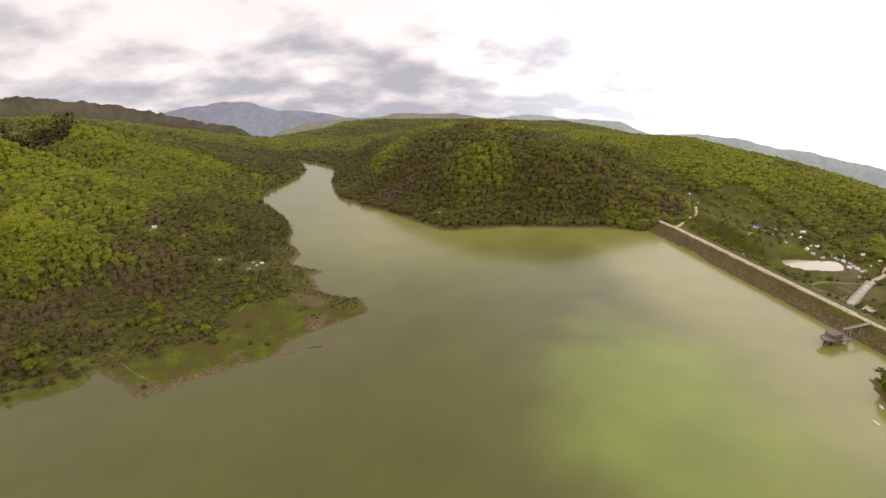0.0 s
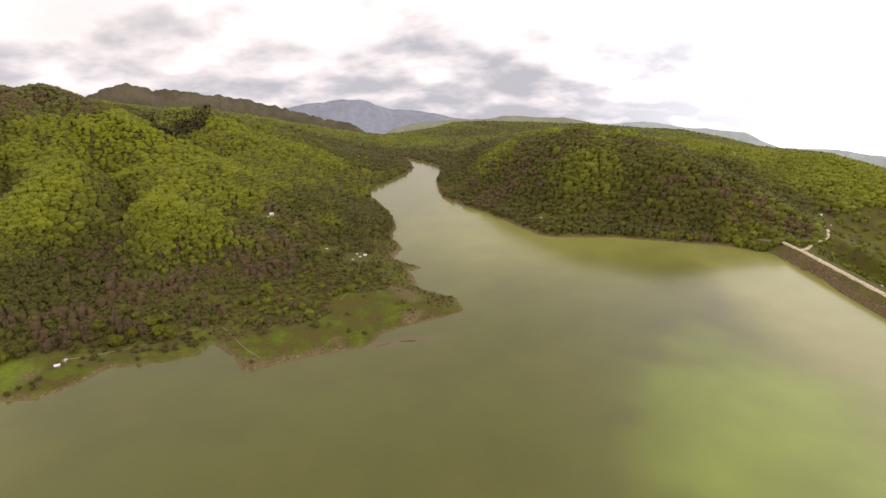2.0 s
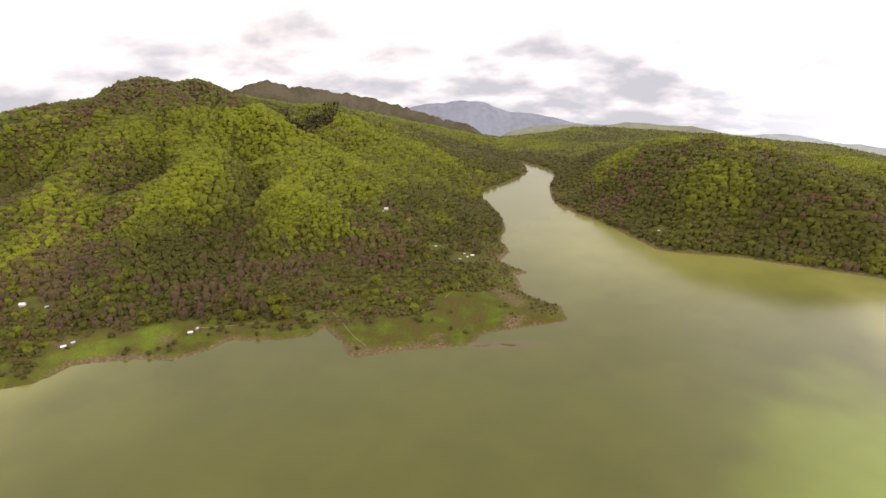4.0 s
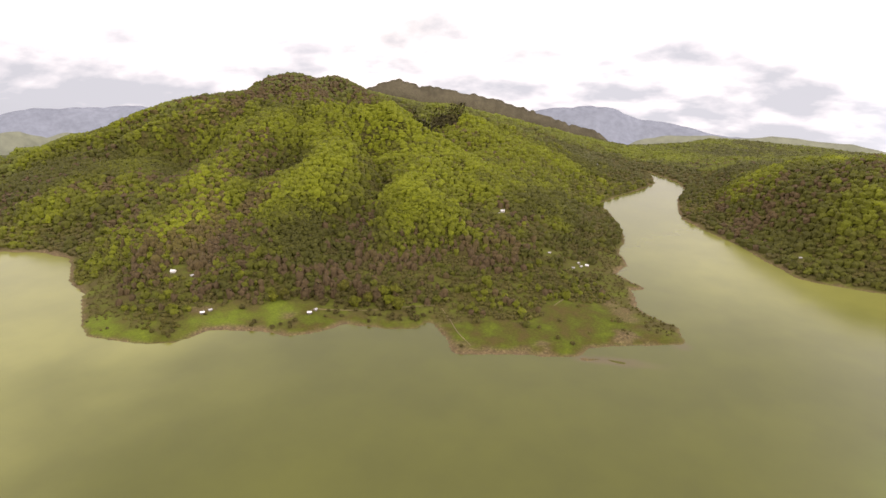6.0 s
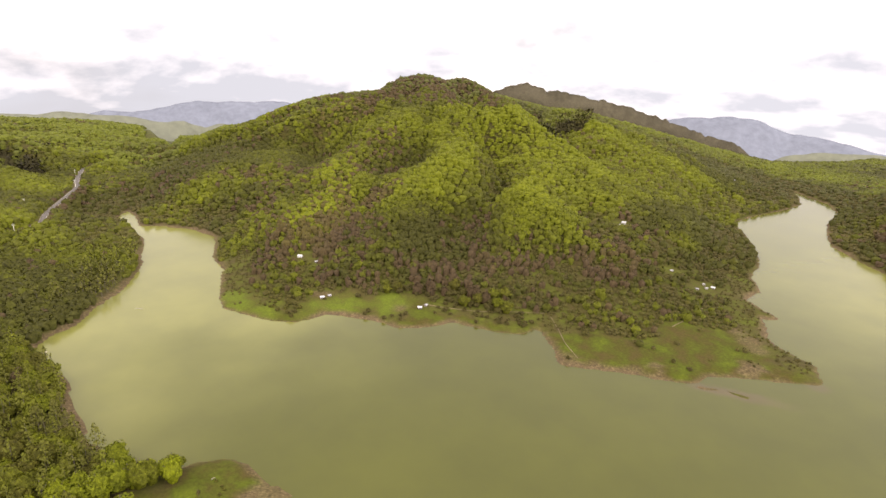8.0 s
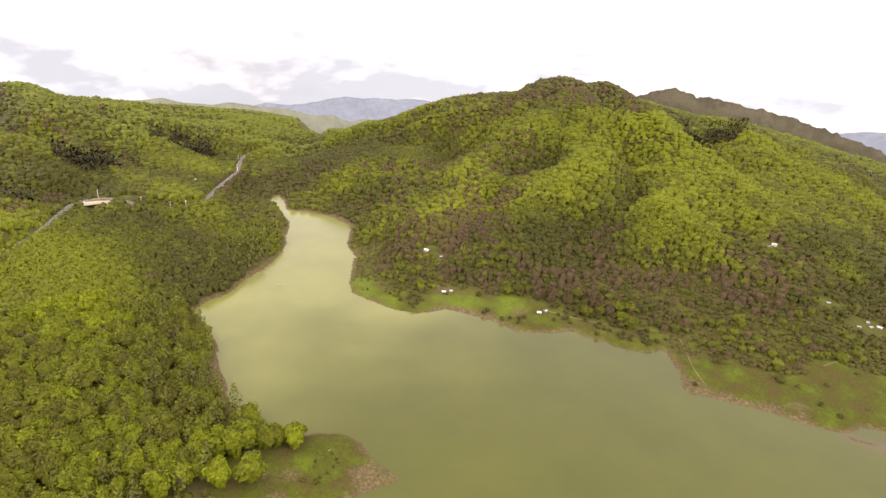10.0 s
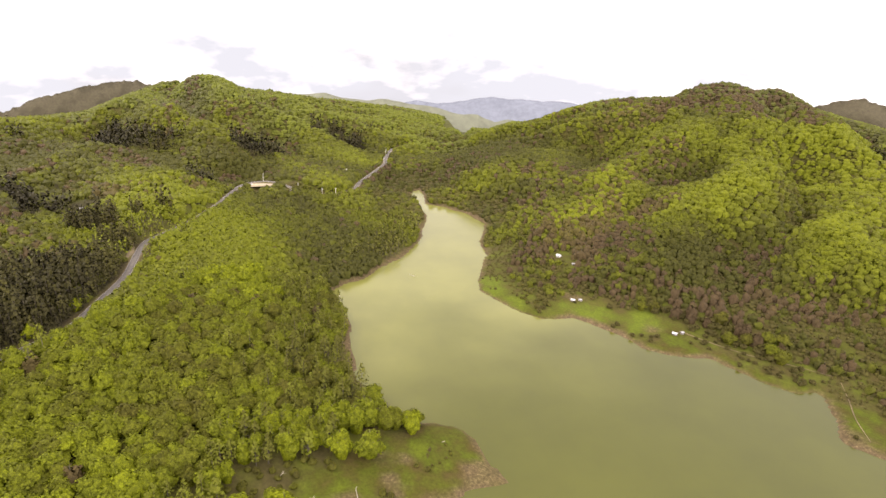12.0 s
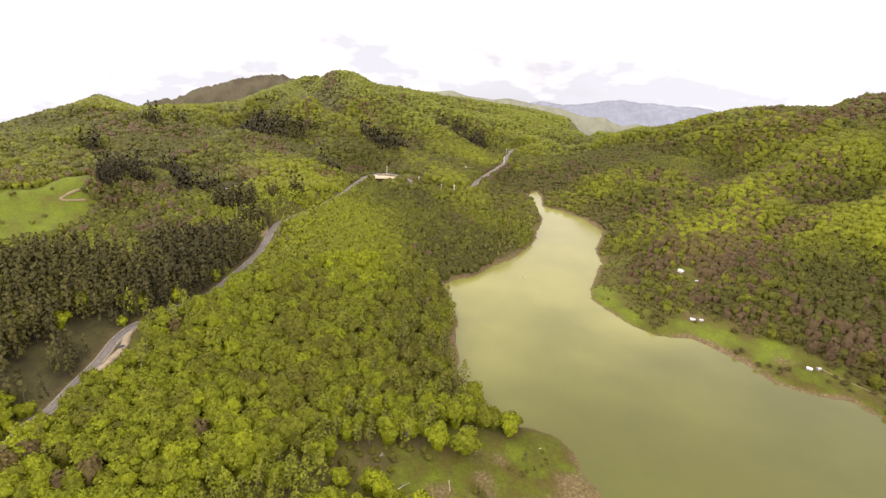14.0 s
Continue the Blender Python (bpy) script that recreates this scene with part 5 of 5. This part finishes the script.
def build_ruin(x, y, turn):
    root = thing("ruined_building", x, y, footing(x, y, 8) - 0.1, turn, "roofless grey concrete building below the dam", "ruin")
    part("floor_slab", bm_box(bmesh.new(), 16, 10, 0.7), CONCRETE, root)
    for sx, sy, px, py, h in ((16, 0.5, 0, -4.8, 2.6), (16, 0.5, 0, 4.8, 1.9), (0.5, 9.1, -7.8, 0, 2.4), (0.5, 9.1, 7.8, 0, 1.5), (0.5, 9.1, -2.4, 0, 2.2), (0.5, 9.1, 3.0, 0, 1.7)):
        part("wall", bm_box(bmesh.new(), sx, sy, h, px, py, 0.7, 0, 0.05), CONCRETE if sy < 1 else PALE_STONE, root)


build_ruin(239.8, 275.8, 35)

# ---- houses ----


def build_house(name, label, category, wall, roof, length, width, eaves, ridge, chimney=True, group=""):
    """A gabled house standing on z = 0; it is copied to its places."""
    root = thing(name, 0, 0, -60, 0, label, category, group)
    bm = bmesh.new()
    hl, hw = length / 2, width / 2
    loop = [(-hw, -1.2), (hw, -1.2), (hw, eaves), (0, ridge), (-hw, eaves)]
    ends = [[bm.verts.new((x, a, b)) for a, b in loop] for x in (-hl, hl)]
    bm.faces.new(ends[0])
    bm.faces.new(ends[1][::-1])
    for i in range(5):
        j = (i + 1) % 5
        bm.faces.new([ends[0][j], ends[0][i], ends[1][i], ends[1][j]])
    body = part("wall", bm, wall, root)
    rise = math.degrees(math.atan2(ridge - eaves, hw))
    slope = math.hypot(ridge - eaves, hw) + 0.45
    for s in (-1, 1):
        bm = bmesh.new()
        m = pose(0, s * (hw + 0.3) / 2, (ridge + eaves) / 2 + 0.02, -s * rise) @ Matrix.Diagonal((length + 0.8, slope, 0.16, 1))
        bmesh.ops.create_cube(bm, size=1, matrix=m)
        part("roof_slope", bm, roof, root)
    part("door", bm_box(bmesh.new(), 0.95, 0.1, 2.0, -length * 0.12, -hw - 0.03, 0.0), BOARDS, root)
    for px in (-length * 0.33, length * 0.18, length * 0.36):
        w = part("window", bm_box(bmesh.new(), 1.05, 0.1, 1.1, px, -hw - 0.03, 0.95), WHITEWASH, root)
        part("pane", bm_box(bmesh.new(), 0.8, 0.06, 0.85, px, -hw - 0.09, 1.07), GLASS, w, "dark window pane")
    if chimney:
        part("chimney", bm_box(bmesh.new(), 0.55, 0.55, 1.5, length * 0.22, 0.5, ridge - 0.7, 0, 0.03), CONCRETE, root)
    return root


HOUSES = [
    build_house("house", "small white house with a bright tin roof", "house", WHITEWASH, TIN, 7.5, 5.5, 2.6, 4.4, True, "village houses"),
    build_house("house", "ochre plastered house with a brown tiled roof", "house", PLASTER, TILE, 8.0, 6.0, 2.7, 4.9, True, "village houses"),
    build_house("house", "whitewashed house with a grey roof", "house", WHITEWASH, SLATE, 7.0, 5.0, 2.5, 4.3, True, "village houses"),
    build_house("house", "low white farm building with a tin roof", "house", WHITEWASH, TIN, 9.5, 5.0, 2.4, 3.7, False, "village houses"),
]
VILLAGE = [(270.8, 394.2), (274.9, 392.6), (266.5, 355.7), (276.4, 358.2), (276.8, 349.6), (279.7, 346.7), (272.5, 337.8), (276.8, 336.9), (278.1, 333.8), (252.1, 375.7), (246.9, 385.6), (246.6, 392.3),
           (262.2, 366.8), (263.1, 361.3), (272.8, 372.1), (291.2, 343.6), (298.8, 361.2), (262.8, 397.2), (257.9, 400.4), (284.3, 360.2), (270.2, 324.9), (282.3, 336.2), (302.5, 349.7), (277.1, 340.5),
           (278.8, 338.5), (275.8, 354.2), (267.8, 384.2), (265.1, 389.6), (268.4, 372.2), (255.8, 403.5), (228.1, 381.5)]


def settle(proto, x, y, turn, r=3.5, scale=1.0):
    ob = copy_thing(proto, pose(x * K, y * K, footing(x, y, r) * K + 0.2, 0, 0, turn))
    ob.scale = (scale,) * 3
    return ob


dice = random.Random(5)
for x, y in VILLAGE:
    settle(HOUSES[dice.choice((0, 0, 1, 2, 2, 3))], x, y, dice.uniform(0, 180), 3.5, dice.uniform(0.42, 0.68))

HUT = build_house("hut", "small dark wooden hut with a pale tin roof", "hut", BOARDS, TIN, 5.2, 4.0, 2.1, 3.3, False)
SHED = build_house("shed", "grey weathered garden shed on the slope", "shed", BOARDS, SLATE, 4.2, 3.2, 1.9, 2.8, False)
COTTAGE = build_house("cottage", "white hillside cottage with a bright tin roof", "cottage", WHITEWASH, TIN, 6.8, 5.0, 2.6, 4.2)
BARN = build_house("barn", "long low ochre farm building on the slope", "barn", PLASTER, SLATE, 8.0, 4.2, 2.2, 3.3, False)
BLUE_HOUSE = build_house("house", "white house with a bright blue roof", "house", WHITEWASH, BLUE, 7.5, 6.0, 2.7, 4.6)
for proto, x, y, turn in ((COTTAGE, -318.3, 182.7, 30), (SHED, -302.5, 184.9, 80), (HUT, -265.6, 165.3, 55), (SHED, -264.7, 169.6, 70), (HUT, -217.3, 198.7, 40), (SHED, -217.2, 203.2, 100), (SHED, -315.6, 154.9, 20),
                          (COTTAGE, -199.1, 392.4, 20), (SHED, -198.9, 385.8, 75), (SHED, -120.5, 345, 15), (SHED, -117.8, 352.3, 60), (HUT, -115.4, 357.2, 10), (SHED, -121, 356.4, 120), (SHED, -141, 351.7, 40),
                          (SHED, -160.7, 435.1, 30), (COTTAGE, -212.5, 664.6, 0), (SHED, 5.7, 455.9, 10), (BARN, -417.6, -121.8, 115), (COTTAGE, 224.2, 475.2, 10), (SHED, 225.9, 460, 40), (BLUE_HOUSE, 244.3, 401.8, 20),
                          (SHED, 208.7, 353.7, 15), (SHED, 165.4, 412, 60)):
    settle(proto, x, y, turn, 2.6, 0.72)
for proto in HOUSES + [HUT, SHED, COTTAGE, BARN, BLUE_HOUSE]:
    for o in (*proto.children_recursive, proto):
        bpy.data.objects.remove(o)

# ---- poles, cars, boat ----


def build_pole(x, y, turn, tall):
    root = thing("utility_pole", x, y, height_at(x, y) - 0.3, turn, "pale concrete power pole with crossarms beside the road", "pole", "power poles")
    part("mast", bm_drum(bmesh.new(), 0.34, 0.2, tall, sides=10), PALE_STONE, root)
    for z, w in ((tall - 0.6, 2.6), (tall - 1.8, 3.4)):
        arm = part("crossarm", bm_box(bmesh.new(), w, 0.2, 0.22, 0, 0.28, z), STEEL, root)
        for px in (-w / 2 + 0.2, w / 2 - 0.2):
            part("insulator", bm_drum(bmesh.new(), 0.1, 0.14, 0.4, px, 0.28, z + 0.22, 8), WHITEWASH, arm, "white porcelain insulator")


for x, y, turn, tall in ((-521.9, -6.2, 10, 13), (-480.7, 21.9, 20, 13), (-473, 41, 40, 11), (-473.9, 52.3, 60, 11), (-594.9, 117.4, 60, 12), (-540, 70, 70, 11), (-640, 128, 10, 11)):
    build_pole(x, y, turn, tall)


def build_car(paint, label):
    root = thing("car", 0, 0, -60, 0, label, "car", "parked cars")
    bm = bm_box(bmesh.new(), 4.2, 1.72, 0.62, 0, 0, 0.32, 0, 0.12)
    part("body", bm, paint, root)
    bm = bmesh.new()
    bm_box(bm, 2.2, 1.5, 0.58, -0.15, 0, 0.92, 0, 0.14)
    part("cabin", bm, paint, root)
    for px, sx in ((0.97, 0.05), (-1.27, 0.05)):
        part("windscreen", bm_box(bmesh.new(), sx, 1.25, 0.4, px, 0, 1.0), GLASS, root, "dark glass")
    for s in (-1, 1):
        part("side_window", bm_box(bmesh.new(), 1.7, 0.04, 0.36, -0.15, s * 0.755, 1.02), GLASS, root, "dark glass")
        part("headlight", bm_box(bmesh.new(), 0.06, 0.34, 0.16, 2.1, s * 0.6, 0.62), GLASS, root)
        for px in (-1.3, 1.3):
            bm = bmesh.new()
            bmesh.ops.create_cone(bm, cap_ends=True, segments=16, radius1=0.32, radius2=0.32, depth=0.2, matrix=pose(px, s * 0.78, 0.32, 90))
            wheel = part("wheel", bm, RUBBER, root)
            bm = bmesh.new()
            bmesh.ops.create_cone(bm, cap_ends=True, segments=12, radius1=0.19, radius2=0.19, depth=0.04, matrix=pose(px, s * 0.89, 0.32, 90))
            part("rim", bm, STEEL, wheel, "silver wheel rim")
    return root


CARS = [build_car(CAR_WHITE, "white parked car on the gravel"), build_car(CAR_RED, "red parked car on the gravel"), build_car(CAR_DARK, "dark parked car on the gravel")]
for k, x, y, turn in ((0, -507.3, -16, 40), (0, -508.4, -10.8, 35), (1, -507.5, -5.5, 30), (0, -506.6, -1.1, 50), (2, -511.5, 3.3, 20), (0, -486.9, 17.4, 110), (2, -202.8, -104.1, 130)):
    copy_thing(CARS[k], pose(x * K, y * K, height_at(x, y) * K + 0.4, 0, 0, turn))
for proto in CARS:
    for o in (*proto.children_recursive, proto):
        bpy.data.objects.remove(o)


def build_boat(x, y, turn):
    root = thing("rowing_boat", x, y, max(height_at(x, y), -0.15), turn, "white wooden rowing boat at the water's edge", "boat")
    bm = bmesh.new()
    rings = []
    for px, w, zb in ((-2.2, 0.75, 0.0), (-1.0, 0.95, -0.05), (0.6, 0.9, -0.05), (1.8, 0.5, 0.05), (2.4, 0.05, 0.3)):
        rings.append([bm.verts.new(p) for p in ((px, -w, 0.65), (px, -w * 0.7, zb + 0.1), (px, 0, zb), (px, w * 0.7, zb + 0.1), (px, w, 0.65), (px, w * 0.9, 0.65), (px, 0, zb + 0.15), (px, -w * 0.9, 0.65))])
    for a, b in zip(rings, rings[1:]):
        for i in range(8):
            j = (i + 1) % 8
            bm.faces.new([a[i], b[i], b[j], a[j]])
    bm.faces.new(rings[0])
    part("hull", bm, WHITEWASH, root)
    for px in (-1.2, 0.4):
        part("bench", bm_box(bmesh.new(), 0.3, 1.6, 0.05, px, 0, 0.48), BOARDS, root)


build_boat(172.0, 181.5, 70)
build_boat(163.0, 172.5, 100)

# ---- trees of the near bank ----


def tree_proto(kind, tint, seed):
    r = np.random.default_rng(seed)
    name, label, leaf, tall, count, size, lobes = (
        ("tree", "broad tree in fresh spring-green leaf near the shore", LEAF, 2.1, 360, 0.2, 9),
        ("tree", "slender tree with thin brownish budding twigs", BARE, 2.5, 300, 0.17, 7), None,
        ("bush", "olive-green bush on the lake shore", SCRUB, 1.05, 240, 0.24, 5),
        ("tree", "thin grey-green young tree near the shore", BIRCH, 3.3, 150, 0.3, 5))[kind]
    root = thing(name, 0, 0, -60, 0, label, "bush" if kind == 3 else "tree", "near bank trees")
    limbs = [tube([(0, 0, -0.25), (0.03, 0.02, tall * 0.3), (0.0, 0.05, tall * 0.65), (0.04, 0.0, tall * 1.05)], [0.075, 0.055, 0.04, 0.012], 6)]
    for k in range(6):
        w = k * 1.05 + r.uniform(0, 0.6)
        z = tall * r.uniform(0.3, 0.6)
        limbs.append(tube([(0, 0, z), (0.3 * math.cos(w), 0.3 * math.sin(w), z + 0.28), (0.66 * math.cos(w), 0.66 * math.sin(w), z + 0.5)], [0.035, 0.025, 0.008], 4))
    v, f = merge(limbs)
    part("trunk", mesh_from("trunk", v, f, [BARK], flat=False), BARK, root)
    if kind == 0:
        v, f = full_crown(r, 480, 0.2, tall, 8, 4)
    elif kind == 4:
        v, f = slim_crown(r, count, size, tall)
    else:
        v, f = round_crown(r, count, size, tall, 0.2 if kind == 1 else 0.08, lobes)
    if kind == 3:
        core = lump(r, 8, 4, tall * 0.95)
        v, f = merge([(core[0] * [0.78, 0.78, 0.86], core[1]), (v, f)])
    part("crown", mesh_from("crown", v, f, [leaf], fields={"tint": np.full(len(v), tint)}, normals=soft_normals(v, f)), leaf, root)
    return root


PROTOS = {k: [tree_proto(k, t, 50 + 10 * k + i) for i, t in enumerate(tints)] for k, tints in ((0, (0.3, 0.5, 0.65, 0.8, 0.95, 0.45)), (1, (0.3, 0.6, 0.9)), (3, (0.3, 0.6, 0.9)), (4, (0.2, 0.5, 0.8)))}
# lone trees and bushes on the grassy point
EXTRA = [(0, -162.0, 28.2, 0.36, 9.6), (0, -177.3, 37.2, 0.21, 8.4), (0, -177.2, 25.5, 0.45, 7.4), (0, -183.3, 17.4, 0.48, 7.2), (0, -180.8, 1.8, 0.36, 6.7), (0, -166.8, 1.1, 0.33, 7.2), (0, -184.7, 30.2, 0.24, 8.6), (0, -180.4, 31.8, 0.18, 8.2),
         (3, -150.8, 46.2, 0.2, 2.2), (3, -153.6, 42.9, 0.4, 1.6), (3, -155.0, 54.3, 0.3, 1.2), (3, -156.7, 56.4, 0.2, 1.1), (3, -158.5, 56.6, 0.3, 1.0), (3, -162.1, 56.1, 0.5, 1.2), (3, -153.3, 51.3, 0.3, 1.1), (3, -152.5, 48.3, 0.3, 1.2), (1, -158.8, 49.1, 0.4, 1.8), (1, -156.2, 47.7, 0.6, 1.6)]
for kind, x, y, z, shade in SINGLE:
    size = {0: 6.2, 1: 4.2, 3: 2.6, 4: 5.0}[int(kind)] * dice.uniform(0.75, 1.2)
    EXTRA.append((int(kind), x, y, shade, size))
for kind, x, y, shade, size in EXTRA:
    group = PROTOS[kind]
    proto = group[min(len(group) - 1, max(0, int(shade * len(group) + dice.uniform(-0.8, 0.8))))]
    ob = copy_thing(proto, pose(x * K, y * K, (height_at(x, y) - 0.1) * K, 0, 0, dice.uniform(0, 360)))
    ob.scale = (size * dice.uniform(0.9, 1.1), size * dice.uniform(0.9, 1.1), size * dice.uniform(0.85, 1.2))
for group in PROTOS.values():
    for proto in group:
        for o in (*proto.children_recursive, proto):
            bpy.data.objects.remove(o)


def build_snag(x, y, turn, long, lean, seed):
    """A dead pale tree: a bare stem with broken limbs."""
    r = random.Random(seed)
    root = thing("dead_tree", x, y, max(height_at(x, y), 0.0), turn, "bleached dead tree with broken bare limbs", "dead tree")
    tip = (long * math.cos(radians(lean)), 0, max(0.25, long * math.sin(radians(lean))))
    v, f = tube([(0, 0, -0.1), (tip[0] * 0.5, 0.1, tip[2] * 0.5 + 0.1), tip], [0.22, 0.16, 0.05], 6)
    part("trunk", mesh_from("trunk", v, f, [DEADWOOD], flat=False), DEADWOOD, root)
    for k in range(7):
        t = r.uniform(0.35, 0.95)
        p = Vector(tip) * t
        d = Vector((r.uniform(-0.4, 1), r.uniform(-1, 1), r.uniform(0, 0.9))) * long * 0.28
        v, f = tube([tuple(p), tuple(p + d * 0.6), tuple(p + d)], [0.08, 0.06, 0.02], 4)
        part("limb", mesh_from("limb", v, f, [DEADWOOD], flat=False), DEADWOOD, root)


for row in ((-158.9, -2.3, 40, 6.5, 55, 1), (-144.1, 21.2, 200, 5.5, 70, 2), (-144.8, 4.1, 120, 7.5, 6, 3), (-163.9, 55.3, 30, 3.0, 40, 4), (-328.4, 82.1, 35, 9, 2, 5), (-186, 9.1, 80, 5, 60, 6), (-302.8, 31.9, 100, 6, 5, 7)):
    build_snag(*row)
